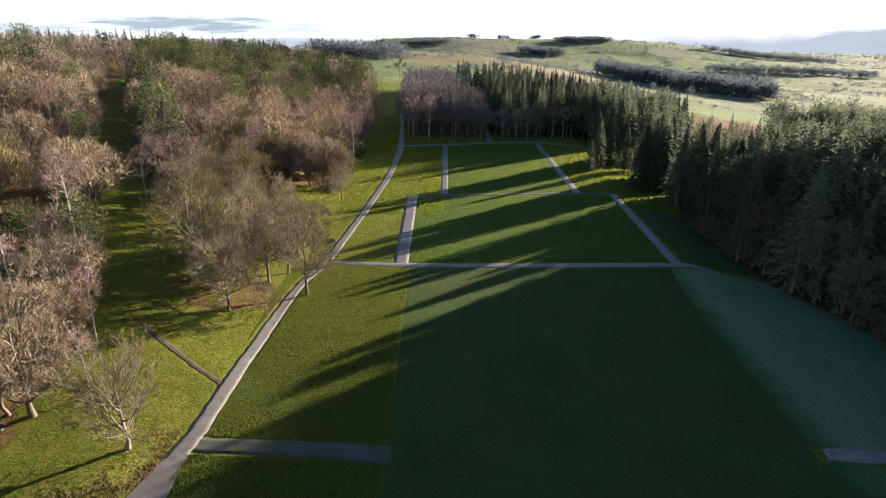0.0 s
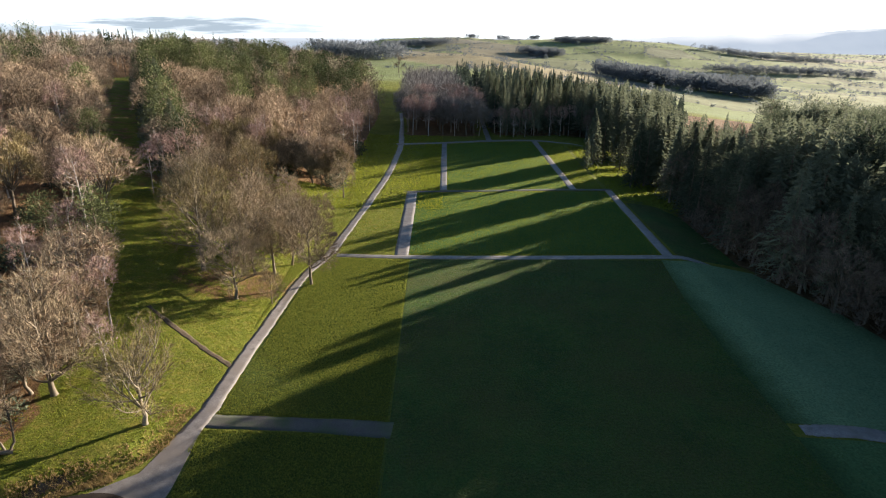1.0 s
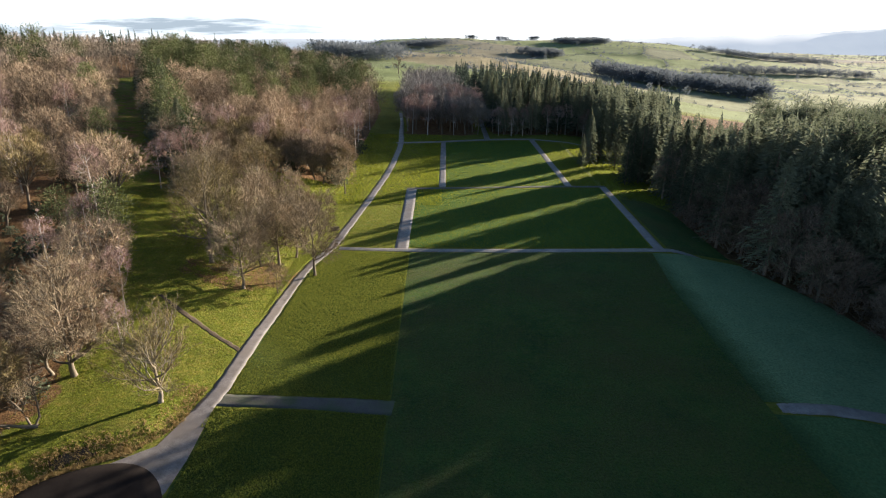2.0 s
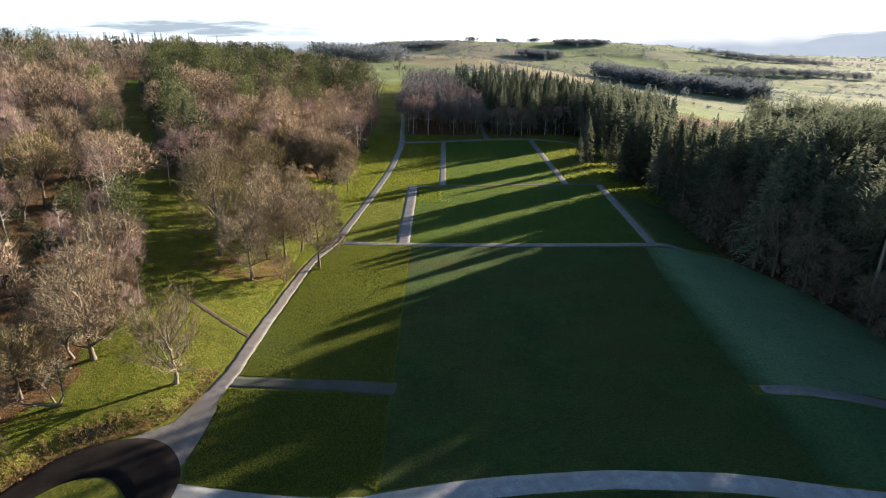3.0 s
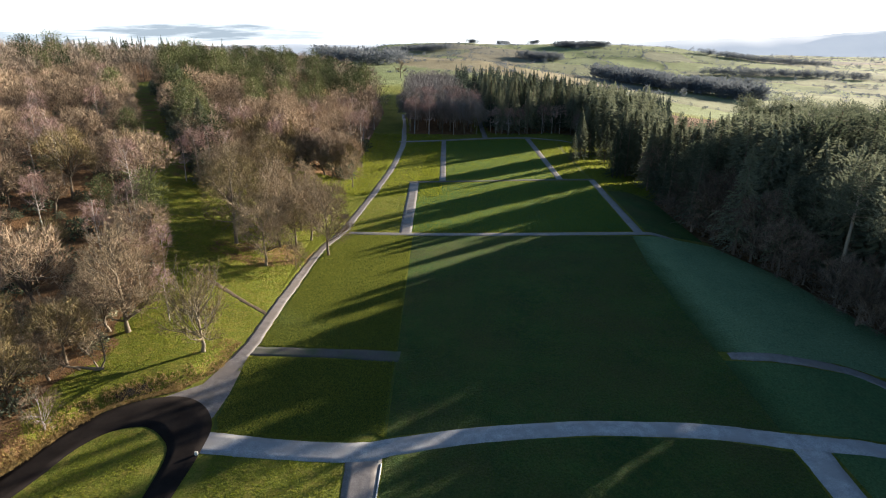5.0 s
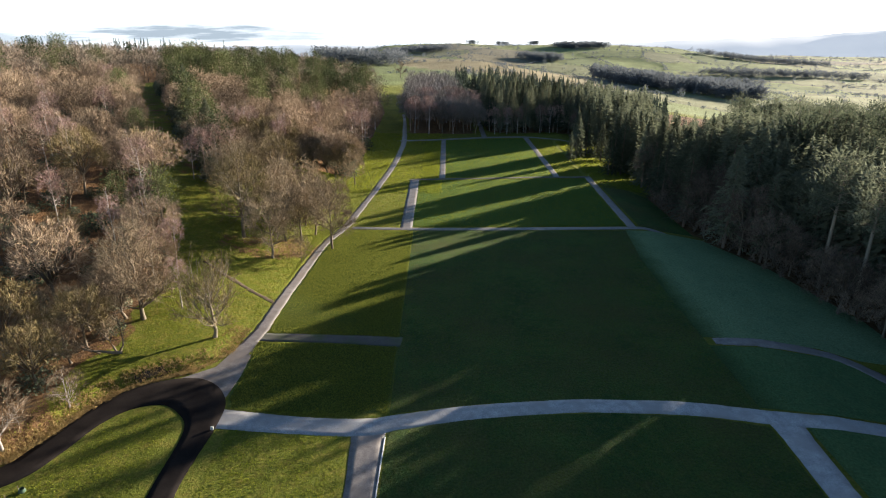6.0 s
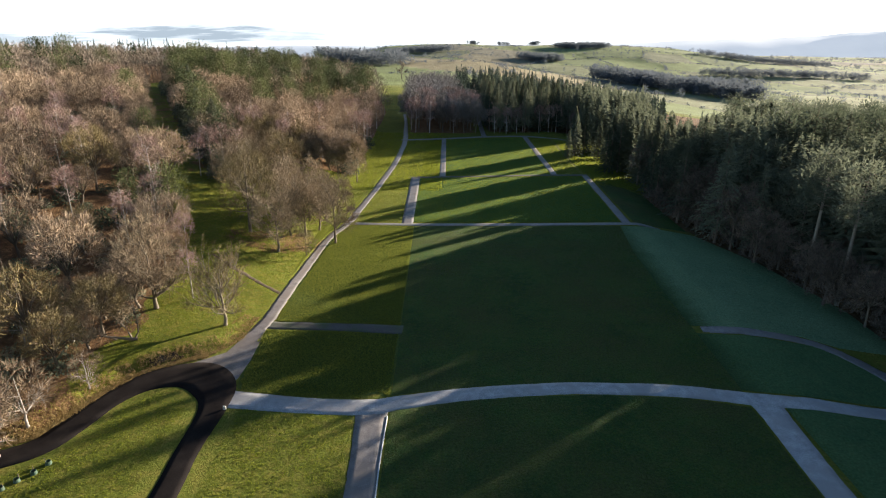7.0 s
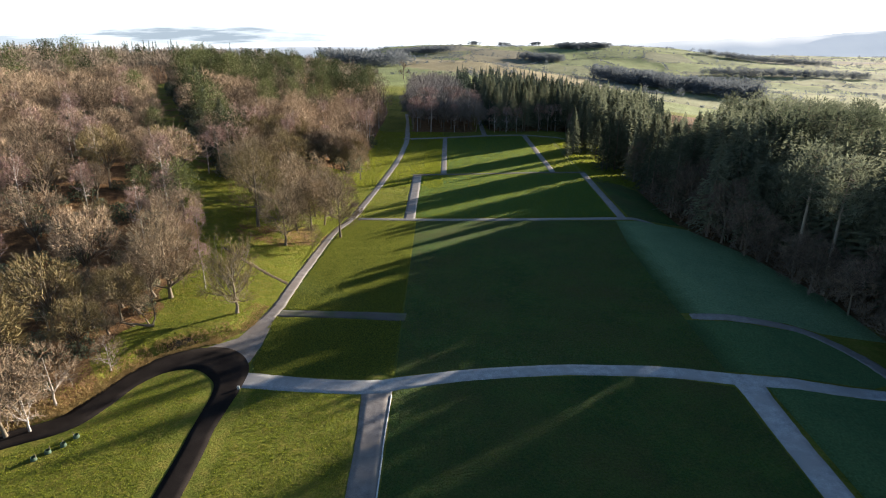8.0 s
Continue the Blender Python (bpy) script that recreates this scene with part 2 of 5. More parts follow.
M_FARBARE = plant_surface("far_twigs", (0.10, 0.078, 0.060), (0.285, 0.226, 0.172), grain=0.2)
# valley trees and hedges: distance haze put into the twig colour as blue-grey
M_DIST_HAZED = plant_surface("hazed_twigs", (0.118, 0.133, 0.150), (0.148, 0.162, 0.178), grain=0.05, vary=0.2, thin=0.35)
M_FARCON = plant_surface("far_needles", (0.026, 0.041, 0.032), (0.088, 0.108, 0.080), grain=0.2, thin=0.2)
M_GUARD = surface("green_plastic", [(0.3, (0.05, 0.085, 0.06)), (0.7, (0.085, 0.125, 0.09))], 3.0, 9.0, 0.1, 0.01, rough=0.5)


# ---------------------------------------------------------------- ground
def step(a, b, v):
    u = np.clip((v - a) / (b - a), 0, 1)
    return u * u * (3 - 2 * u)


def lift(x, y):
    """Height of the ground."""
    x, y = np.asarray(x, float), np.asarray(y, float)
    d = np.maximum(0, -24 - 0.13 * np.maximum(0, y - 210) - x)
    z = 16 * np.tanh(0.19 * d / 16) * (0.42 + 0.58 * step(38, 75, y)) * (1 - step(420, 900, y))
    kerb = np.interp(y, [-60, 16, 18.7, 22.2, 26, 30.5, 34.6, 37.2, 39.5, 42, 49, 60], [-130, -53.5, -49.2, -44.4, -42.8, -41.2, -39.2, -35.4, -32.0, -29.2, -27.4, -27.4])
    cut = np.maximum(0, kerb - x)
    w = step(42, 56, y)
    z = z * w + (1 - w) * (0.95 * step(0.1, 2.2, cut) + 0.045 * cut)
    e = np.maximum(0, x - 46)
    fall = 0.145 * e + 6 * step(300, 600, y) + 60 * step(840, 1250, y)
    z = z - 75 * np.tanh(fall / 75) - 60 * step(150, 600, -x) * step(560, 1300, y)
    z = z - 55 * step(2100, 4000, y)
    crest = np.interp(x, [-700, -400, -164, -44, 76, 263, 366, 519, 700, 900, 1300], [-110, -88, -54, -44, -37, -31, -28, -24, -36, -58, -80])
    z = z + np.maximum(0, crest + 78) * np.exp(-((y - 1850) / np.where(y < 1850, 430, 260)) ** 2)
    z = z + 5 * np.exp(-((x - 75) / 110) ** 2 - ((y - 760) / 110) ** 2)
    rough = step(46, 90, x) + step(-30, -60, x) + step(300, 500, y)
    z = z + rough * (0.35 * np.sin(x * 0.11 + 1.3) * np.sin(y * 0.093) + 0.9 * np.sin(x * 0.021) * np.sin(y * 0.027 + 0.7))
    far = step(450, 900, np.hypot(x, y))
    return z + far * (3.5 * np.sin(x * 0.0065 + 0.4) * np.sin(y * 0.0058) + 2.0 * np.sin(x * 0.015) * np.cos(y * 0.012))


def lift1(x, y):
    return float(lift(x, y))


def mesh_of(name, verts, tris, smooth=False):
    v, f = np.asarray(verts, np.float32), np.asarray(tris, np.int32)
    me = bpy.data.meshes.new(name)
    me.vertices.add(len(v)); me.vertices.foreach_set("co", v.ravel())
    me.loops.add(f.size); me.loops.foreach_set("vertex_index", f.ravel())
    me.polygons.add(len(f))
    me.polygons.foreach_set("loop_start", np.arange(0, f.size, f.shape[1], dtype=np.int32))
    me.polygons.foreach_set("loop_total", np.full(len(f), f.shape[1], np.int32))
    if smooth:
        me.polygons.foreach_set("use_smooth", np.ones(len(f), bool))
    me.update(); me.validate()
    return me


def spaced(near, pace, far, grow, most):
    out, s, v = [], pace, near
    while v < far:
        out.append(v)
        s = min(most, s * grow)
        v += s
    return out + [far]


gx = np.array(sorted({round(v, 2) for v in list(np.arange(-150, 150.1, 3.0)) + list(np.arange(-57, -24, 0.75)) + spaced(153, 3.1, 4300, 1.06, 48) + [-v for v in spaced(153, 3.1, 4300, 1.06, 48)]}))
gy = np.array(sorted({round(v, 2) for v in list(np.arange(-90, 330.1, 3.0)) + list(np.arange(12, 57, 0.75)) + spaced(333, 3.1, 4600, 1.04, 34) + [-v for v in spaced(93, 3, 1500, 1.2, 200)]}))
GX, GY = np.meshgrid(gx, gy)
GZ = lift(GX, GY)

RIDE = [(-38, 62), (-49, 88), (-56, 102.6), (-65, 120), (-80, 146), (-94, 173.5), (-111, 207.6), (-139, 260)]


def from_line(px, py, line):
    """Distance of points from a polyline."""
    px, py = np.asarray(px, float), np.asarray(py, float)
    best = np.full(px.shape, 1e9)
    for (ax, ay), (bx, by) in zip(line, line[1:]):
        dx, dy = bx - ax, by - ay
        u = np.clip(((px - ax) * dx + (py - ay) * dy) / (dx * dx + dy * dy), 0, 1)
        best = np.minimum(best, np.hypot(px - ax - u * dx, py - ay - u * dy))
    return best


def ride_side(x, y):
    """Signed: below 0 west of the ride."""
    cx = np.interp(y, [p[1] for p in RIDE], [p[0] for p in RIDE])
    return x - cx


def left_wood(x, y):
    """True where the western wood stands."""
    x, y = np.asarray(x, float), np.asarray(y, float)
    ride = from_line(x, y, RIDE) > np.interp(y, [62, 90, 110, 125], [5, 6.2, 7.4, 6.4])
    west = (x < -47 + 0.06 * np.clip(y - 20, 0, 60)) & (y < 62) | (y >= 62) & (ride_side(x, y) < -4)
    east = (ride_side(x, y) > 4) & (y > 140 - 0.55 * np.clip(-44 - x, 0, 40)) & (x < -25.5 - 0.02 * (y - 140) - 0.14 * np.maximum(0, y - 275))
    return (west | east) & ride & (y < 520)


def right_wood(x, y):
    x, y = np.asarray(x, float), np.asarray(y, float)
    edge = np.interp(y, [-60, 0, 40, 58, 83, 98, 125, 150, 200], [75, 72, 71, 67.5, 63, 56, 56, 62, 70])
    return (x > edge) & (y < 185)


def north_wood(x, y):
    x, y = np.asarray(x, float), np.asarray(y, float)
    path = np.abs(x - 17.3) > 2.5
    return (y > np.interp(x, [-14, 20, 60], [213, 216, 222])) & (x > -13 - 0.05 * (y - 213)) & (y < 400) & path


lit = np.where(left_wood(GX, GY) | right_wood(GX, GY) | north_wood(GX, GY), 1.0, 0.0)
lit = np.maximum(lit, np.where((GX < -44.5 + 2.5 * np.sin(GY * 0.31)) & (GY > 22) & (GY < 62), 0.75, 0))
lit = np.maximum(lit, np.where(from_line(GX, GY, [(-38, 80), (-31, 78), (-26, 84)]) < 5, 0.62, 0))
lit = np.maximum(lit, np.where(from_line(GX, GY, [(-55, 17), (-44.6, 23.5), (-41.5, 31), (-38.6, 36), (-34.6, 38.2), (-30, 40.5)]) < 1.4, 0.42, 0))
for _ in range(2):
    lit[1:-1, 1:-1] = (lit[1:-1, 1:-1] * 2 + lit[:-2, 1:-1] + lit[2:, 1:-1] + lit[1:-1, :-2] + lit[1:-1, 2:]) / 6
# darker litter tone along the ride, standing in for the trees' shade
lit = np.maximum(lit, np.where((from_line(GX, GY, RIDE) < 8) & (GY > 112) & (GY < 250), 0.44, 0))
rs = np.random.RandomState(7)
sx, sy = np.meshgrid(np.arange(-2400, 3300, 150), np.arange(380, 4000, 150))
seeds = np.stack([sx.ravel() + rs.uniform(-62, 62, sx.size), sy.ravel() + rs.uniform(-62, 62, sx.size)], 1)
seed_tone = rs.uniform(0, 1, len(seeds)) ** 1.3


def nearest_field(px, py):
    """Index of the field, and how far the point lies from its hedge."""
    ci, gap = np.zeros(len(px), int), np.zeros(len(px))
    for a in range(0, len(px), 4000):
        d = np.hypot(px[a:a + 4000, None] - seeds[None, :, 0], py[a:a + 4000, None] - seeds[None, :, 1])
        two = np.partition(d, 1, axis=1)[:, :2]
        ci[a:a + 4000], gap[a:a + 4000] = d.argmin(1), two[:, 1] - two[:, 0]
    return ci, gap


far_v = step(400, 470, GY)
field_v = np.zeros(GX.size)
pick = np.nonzero((GY.ravel() > 390))[0]
ci, _ = nearest_field(GX.ravel()[pick], GY.ravel()[pick])
field_v[pick] = seed_tone[ci]
moor = np.exp(-((GX - 90) / 150) ** 2 - ((GY - 730) / 140) ** 2).ravel() > 0.4
field_v[moor] = 0.78
nx, ny = len(gx), len(gy)
ii = (np.arange(ny - 1)[:, None] * nx + np.arange(nx - 1)[None, :]).ravel()
ground_me = mesh_of("ground", np.stack([GX.ravel(), GY.ravel(), GZ.ravel()], 1), np.stack([ii, ii + 1, ii + 1 + nx, ii + nx], 1), True)
for key, val in (("litter", lit.ravel()), ("field", field_v), ("far", far_v.ravel())):
    ground_me.attributes.new(key, "FLOAT", "POINT").data.foreach_set("value", np.asarray(val, np.float32))
ground_me.materials.append(M_GROUND)
ground = tagged(new("ground", ground_me), "rolling winter grassland with leaf litter under trees", "ground", kind="structure")


# ---------------------------------------------------------------- paths, roads and lawns
def smooth_line(pts, n=8):
    """Catmull-Rom through rows of x, y, width."""
    p = [np.array(q, float) for q in pts]
    p = [2 * p[0] - p[1]] + p + [2 * p[-1] - p[-2]]
    out = []
    for a, b, c, d in zip(p, p[1:], p[2:], p[3:]):
        for k in range(n):
            t = k / n
            out.append(0.5 * ((2 * b) + (c - a) * t + (2 * a - 5 * b + 4 * c - d) * t * t + (3 * b - a - 3 * c + d) * t ** 3))
    return out + [p[-2]]


LAID = []


def strip(name, pts, mat, top, label, category, n=8, ragged=0.0, kind="structure", cross=4):
    """A laid strip with thickness, draped over the ground."""
    LAID.append(pts)
    line = smooth_line(pts, n)
    rr = random.Random(len(name) * 31 + int(pts[0][0] * 7))
    verts, faces = [], []
    for k, (x, y, w) in enumerate(line):
        a, b = line[max(0, k - 1)], line[min(len(line) - 1, k + 1)]
        t = np.array([b[0] - a[0], b[1] - a[1]])
        t = t / np.hypot(*t)
        s = np.array([t[1], -t[0]])
        wl_, wr_ = w / 2 + rr.uniform(-ragged, ragged), w / 2 + rr.uniform(-ragged, ragged)
        for c in range(cross + 1):
            u = c / cross
            o = -wl_ + u * (wl_ + wr_)
            q = (x + s[0] * o, y + s[1] * o)
            verts.append((*q, lift1(*q) + top))
        for o in (-wl_ - 0.04, wr_ + 0.04):
            q = (x + s[0] * o, y + s[1] * o)
            verts.append((*q, lift1(*q) - 0.12))
    m = cross + 3
    for k in range(len(line) - 1):
        a, b = k * m, (k + 1) * m
        for c in range(cross):
            faces.append((a + c, a + c + 1, b + c + 1, b + c))
        faces.append((a + cross + 1, a, b, b + cross + 1))
        faces.append((a + cross, a + cross + 2, b + cross + 2, b + cross))
    me = mesh_of(name, verts, faces)
    me.materials.append(mat)
    return tagged(new(name, me), label, category, kind=kind)


def panel(name, outline, mat, top, label, category):
    """A flat piece of turf or paving with a rim."""
    bm = bmesh.new()
    bm.faces.new([bm.verts.new((x, y, 0)) for x, y in outline])
    bmesh.ops.triangulate(bm, faces=bm.faces[:])
    xs, ys = [p[0] for p in outline], [p[1] for p in outline]
    if max(xs) > 46 or min(xs) < -26:
        for lo, hi, axis in ((min(xs), max(xs), 0), (min(ys), max(ys), 1)):
            for k in range(1, int((hi - lo) / 1.5)):
                at, no = [0, 0, 0], [0, 0, 0]
                at[axis], no[axis] = lo + k * 1.5, 1
                bmesh.ops.bisect_plane(bm, geom=bm.verts[:] + bm.edges[:] + bm.faces[:], plane_co=at, plane_no=no)
    rim = [e for e in bm.edges if e.is_boundary]
    skirt = bmesh.ops.extrude_edge_only(bm, edges=rim)["geom"]
    low = {v for v in skirt if isinstance(v, bmesh.types.BMVert)}
    for v in bm.verts:
        v.co.z = lift1(v.co.x, v.co.y) + (-0.15 if v in low else top)
    bmesh.ops.recalc_face_normals(bm, faces=bm.faces[:])
    me = bpy.data.meshes.new(name)
    bm.to_mesh(me); bm.free()
    me.materials.append(mat)
    return tagged(new(name, me), label, category, kind="structure")


panel("lawn_1", [(-5.4, 30.4), (6, 32.5), (17.5, 33.5), (28, 33.2), (38.3, 31.7), (38.6, 64), (39.2, 80), (40.8, 95.9), (-5.6, 94.6)], M_LAWN_DARK, 0.018, "dark green mown lawn between the gravel paths", "lawn")
panel("lawn_2", [(-5.9, 97.6), (41.6, 99.2), (42.2, 142.3), (11, 139.4), (-5.9, 137.6)], M_LAWN, 0.018, "dark green mown lawn panel edged by paths", "lawn")
panel("lawn_3", [(1.8, 142.8), (33.2, 144.2), (32.3, 205.6), (17.5, 203.4), (2.0, 200.2)], M_LAWN, 0.018, "dark green mown lawn panel by the wood", "lawn")
panel("lawn_4", [(-5.3, -60), (37.6, -60), (37.7, 28.4), (31, 30.2), (20, 30.8), (9.5, 30.2), (2, 29.2), (-5.3, 27.2)], M_LAWN_DARK, 0.018, "dark green mown lawn below the curved path", "lawn")
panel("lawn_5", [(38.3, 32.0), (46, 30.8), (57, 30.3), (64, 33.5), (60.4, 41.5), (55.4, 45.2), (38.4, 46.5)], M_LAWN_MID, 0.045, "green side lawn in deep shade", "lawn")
panel("lawn_6", [(38.4, 48.9), (55, 47.9), (59.5, 45.6), (69.5, 45), (70, 60), (65, 80), (57, 94), (47, 95.6), (40.9, 96.0), (39.1, 80), (38.5, 64)], M_LAWN_PALE, 0.045, "side lawn beside the wood, glare painted in as pale green", "lawn")
panel("lawn_7", [(-24.2, 49.6), (-5.6, 49.2), (-5.9, 94.4), (-19.6, 94.6), (-20.7, 92.5), (-22.3, 87), (-22.8, 82), (-23.2, 76), (-23.6, 70), (-24.1, 64), (-24.45, 58)], M_LAWN_LIGHT, 0.010, "sunlit green lawn striped by long tree shadows", "lawn")
panel("lawn_9", [(44.8, 99.2), (49, 96.8), (56.2, 96.4), (56, 110), (55.8, 126), (51, 134), (44.8, 138)], M_LAWN_DARK, 0.03, "dark rough grass between the path and the spruces", "lawn")
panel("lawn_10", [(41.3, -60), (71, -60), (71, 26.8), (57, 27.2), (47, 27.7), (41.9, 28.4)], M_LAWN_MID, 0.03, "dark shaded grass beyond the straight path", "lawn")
panel("lawn_8", [(-24.6, 31.5), (-16, 30.6), (-8.5, 30.4), (-5.6, 31.0), (-5.4, 45.6), (-24.6, 46.0), (-25.2, 40), (-25.1, 34)], M_LAWN_LIGHT, 0.010, "green lawn corner with streaks of sunlight", "lawn")

strip("path", [(-27.2, 40.4, 3.0), (-26.3, 46.8, 2.1), (-25.75, 50, 1.95), (-25.45, 56, 1.8), (-25.1, 62.5, 1.7), (-24.6, 69, 1.65), (-24.15, 76, 1.65), (-23.7, 82, 1.55), (-22.95, 88, 1.5), (-21.6, 93, 1.6), (-20.4, 98.8, 1.6), (-19.55, 106.4, 1.7), (-18.5, 116.4, 1.6), (-17.7, 124, 1.6), (-16.5, 137.3, 1.7), (-15.1, 153.3, 1.8), (-14.2, 173, 1.7), (-13.9, 197.5, 1.8), (-15.0, 218, 1.7), (-16.3, 242, 1.4), (-18.5, 268, 1.4)], M_GRAVEL, 0.032, "pale gravel path along the edge of the lawns", "path", ragged=0.10)
strip("path", [(-19.2, 96.2, 1.6), (-8, 95.8, 1.6), (12, 96.2, 1.8), (41.3, 97.6, 1.8), (45.8, 97.3, 1.6), (48.6, 95.6, 1.4), (51.5, 91.8, 1.1)], M_GRAVEL, 0.028, "straight pale gravel path across the lawns", "path", ragged=0.06)
strip("path", [(-7.3, 96.6, 2.6), (-7.3, 117, 2.6), (-7.3, 138.6, 2.6)], M_GRAVEL, 0.024, "wide gravel path between lawn and shade", "path", ragged=0.05)
strip("path", [(-8.5, 139.2, 1.5), (11, 141.2, 1.6), (30, 143.3, 1.7), (44.2, 143.9, 1.7)], M_GRAVEL_WORN, 0.020, "worn grassy gravel path across the lawns", "path", ragged=0.15)
strip("path", [(0.6, 141.2, 1.8), (0.8, 170, 1.7), (1.1, 201.8, 1.6)], M_GRAVEL, 0.016, "straight gravel path to the far wood", "path", ragged=0.05)
strip("path", [(-15.5, 198.4, 2.4), (-8, 199.8, 2.5), (1.4, 202, 2.6), (17.5, 206.8, 2.8), (33, 208.6, 2.6), (43, 205.0, 1.6), (50, 203, 1.2)], M_GRAVEL, 0.036, "pale gravel path along the foot of the wood", "path", ragged=0.12)
strip("path", [(17.2, 208.4, 2.0), (17.2, 235, 1.9), (17.4, 272, 1.9)], M_GRAVEL, 0.022, "gravel path leading into the far wood", "path", ragged=0.08)
strip("path", [(43.0, 98.2, 2.0), (43.2, 120, 1.9), (43.4, 143.4, 1.8)], M_GRAVEL, 0.024, "gravel path beside the spruce trees", "path", ragged=0.06)
strip("path", [(34.4, 143.9, 1.8), (33.9, 175, 1.8), (33.4, 207.6, 1.9)], M_GRAVEL, 0.015, "gravel path crossing sunlit grass", "path", ragged=0.06)
strip("path", [(-25.2, 47.9, 2.2), (-14, 47.5, 2.4), (-5.1, 46.8, 2.8)], M_GRAVEL_WORN, 0.022, "worn gravel path fading out at the lawn", "path", ragged=0.10)
strip("path", [(39.6, 47.7, 1.5), (42, 47.6, 2.0), (47, 47.3, 2.1), (54.3, 46.5, 2.1), (58.2, 43.8, 2.2), (61.2, 38, 2.4), (62.5, 30.5, 2.6)], M_GRAVEL, 0.075, "worn gravel path curving along the dark wood", "path", ragged=0.10)
strip("road", [(-25.6, 29.4, 3.4), (-16, 28.2, 3.0), (-8, 27.9, 3.0), (-4.5, 28.8, 2.7), (4, 30.7, 2.6), (13, 31.8, 2.5), (19, 32.15, 2.5), (30, 31.7, 2.6), (38.5, 30.2, 2.6), (47, 29.1, 2.5), (57, 28.7, 2.4), (80, 28.4, 2.4)], M_GRAVEL_DRIVE, 0.042, "pale gravel drive curving across the lawns", "drive", ragged=0.05)
strip("path", [(-7.4, 29.0, 4.6), (-7.4, 26.0, 3.6), (-7.2, 18, 3.2), (-7.1, 9, 3.0), (-6.9, -40, 3.0)], M_GRAVEL, 0.034, "straight gravel path leading off the drive", "path", ragged=0.05)
strip("path", [(39.9, 30.0, 4.2), (39.8, 27.0, 3.4), (39.5, 18, 3.1), (39.4, 9, 3.0), (39.0, -40, 3.0)], M_GRAVEL_DRIVE, 0.030, "straight gravel path off the far end of the drive", "path", ragged=0.05)
panel("apron", [(-33.2, 36.7), (-28.9, 40.0), (-27.5, 45.6), (-25.35, 46.6), (-25.15, 42), (-25.0, 38), (-25.3, 33.6), (-26.6, 30), (-31, 33)], M_GRAVEL, 0.046, "pale worn gravel apron where road and path meet", "drive")
strip("tarmac_road", [(-90, -6, 3.2), (-62, 8.5, 3.2), (-47.7, 17.4, 3.2), (-42.6, 20.6, 3.5), (-40.9, 24.3, 3.7), (-39.4, 29, 3.7), (-37.0, 32.5, 4.3), (-33.6, 34.3, 5.2), (-30.2, 34.2, 6.0), (-27.4, 31.4, 5.2), (-26.2, 27.2, 3.3), (-26.2, 19.5, 2.6), (-25.8, 9.1, 2.7), (-25.2, -40, 2.8)], M_TARMAC, 0.052, "dark tarmac access road in a tight bend", "road", n=10)
strip("trodden_track", [(-25.9, 58.2, 0.85), (-30.2, 61.0, 0.7), (-34.5, 64.2, 0.75), (-41.0, 69.2, 0.5)], M_DIRT, 0.02, "narrow trodden earth track through the grass", "track", ragged=0.12)
# dark strip drawn in place of the shadowed hollow in the bank
strip("eroded_bank", [(-37.6, 36.3, 0.5), (-36.6, 37.0, 1.2), (-35.4, 37.7, 1.3), (-34.2, 38.1, 0.8), (-33.2, 38.6, 0.4)], M_DIRT, 0.03, "dark earth strip painted in for a shaded hollow in the road bank", "bank", ragged=0.25)
edging = strip("edging", [(-5.55, 26.2, 0.12), (-5.65, 18, 0.12), (-5.55, 9, 0.12), (-5.35, -40, 0.12)], M_EDGE, 0.10, "thin pale edging strip along the path", "edging", cross=1, n=4)


# ---------------------------------------------------------------- plants
class Bits:
    """Collects tubes and slivers."""

    def __init__(self, seed):
        self.v, self.f, self.r = [], [], random.Random(seed)

    def tube(self, pts, radii, sides):
        base = len(self.v)
        for k, (p, rad) in enumerate(zip(pts, radii)):
            d = (pts[min(k + 1, len(pts) - 1)] - pts[max(k - 1, 0)]).normalized()
            a = d.orthogonal().normalized()
            b = d.cross(a)
            for s in range(sides):
                g = 2 * math.pi * s / sides
                self.v.append(p + (a * math.cos(g) + b * math.sin(g)) * rad)
        for k in range(len(pts) - 1):
            for s in range(sides):
                t = (s + 1) % sides
                i, j = base + k * sides, base + (k + 1) * sides
                self.f += [(i + s, i + t, j + t), (i + s, j + t, j + s)]

    def sliver(self, p, d, length, width):
        s = d.cross(Vector((self.r.uniform(-1, 1), self.r.uniform(-1, 1), self.r.uniform(-1, 1))))
        s = s.normalized() * width * 0.5
        n = len(self.v)
        self.v += [p - s, p + s, p + d * length]
        self.f.append((n, n + 1, n + 2))

    def rand(self, s=1.0):
        return Vector((self.r.gauss(0, s), self.r.gauss(0, s), self.r.gauss(0, s)))

    def mesh(self, name, mat):
        me = mesh_of(name, [tuple(q) for q in self.v], self.f)
        me.materials.append(mat)
        return me


def grow_limb(wood, p, d, length, rad, segs, sides, up, wob):
    pts, radii = [p.copy()], [rad]
    for k in range(segs):
        d = (d + wood.rand(wob) + Vector((0, 0, up))).normalized()
        p = p + d * (length / segs)
        pts.append(p.copy())
        radii.append(max(0.012, rad * (1 - 0.75 * (k + 1) / segs)))
    wood.tube(pts, radii, sides)
    return pts, d


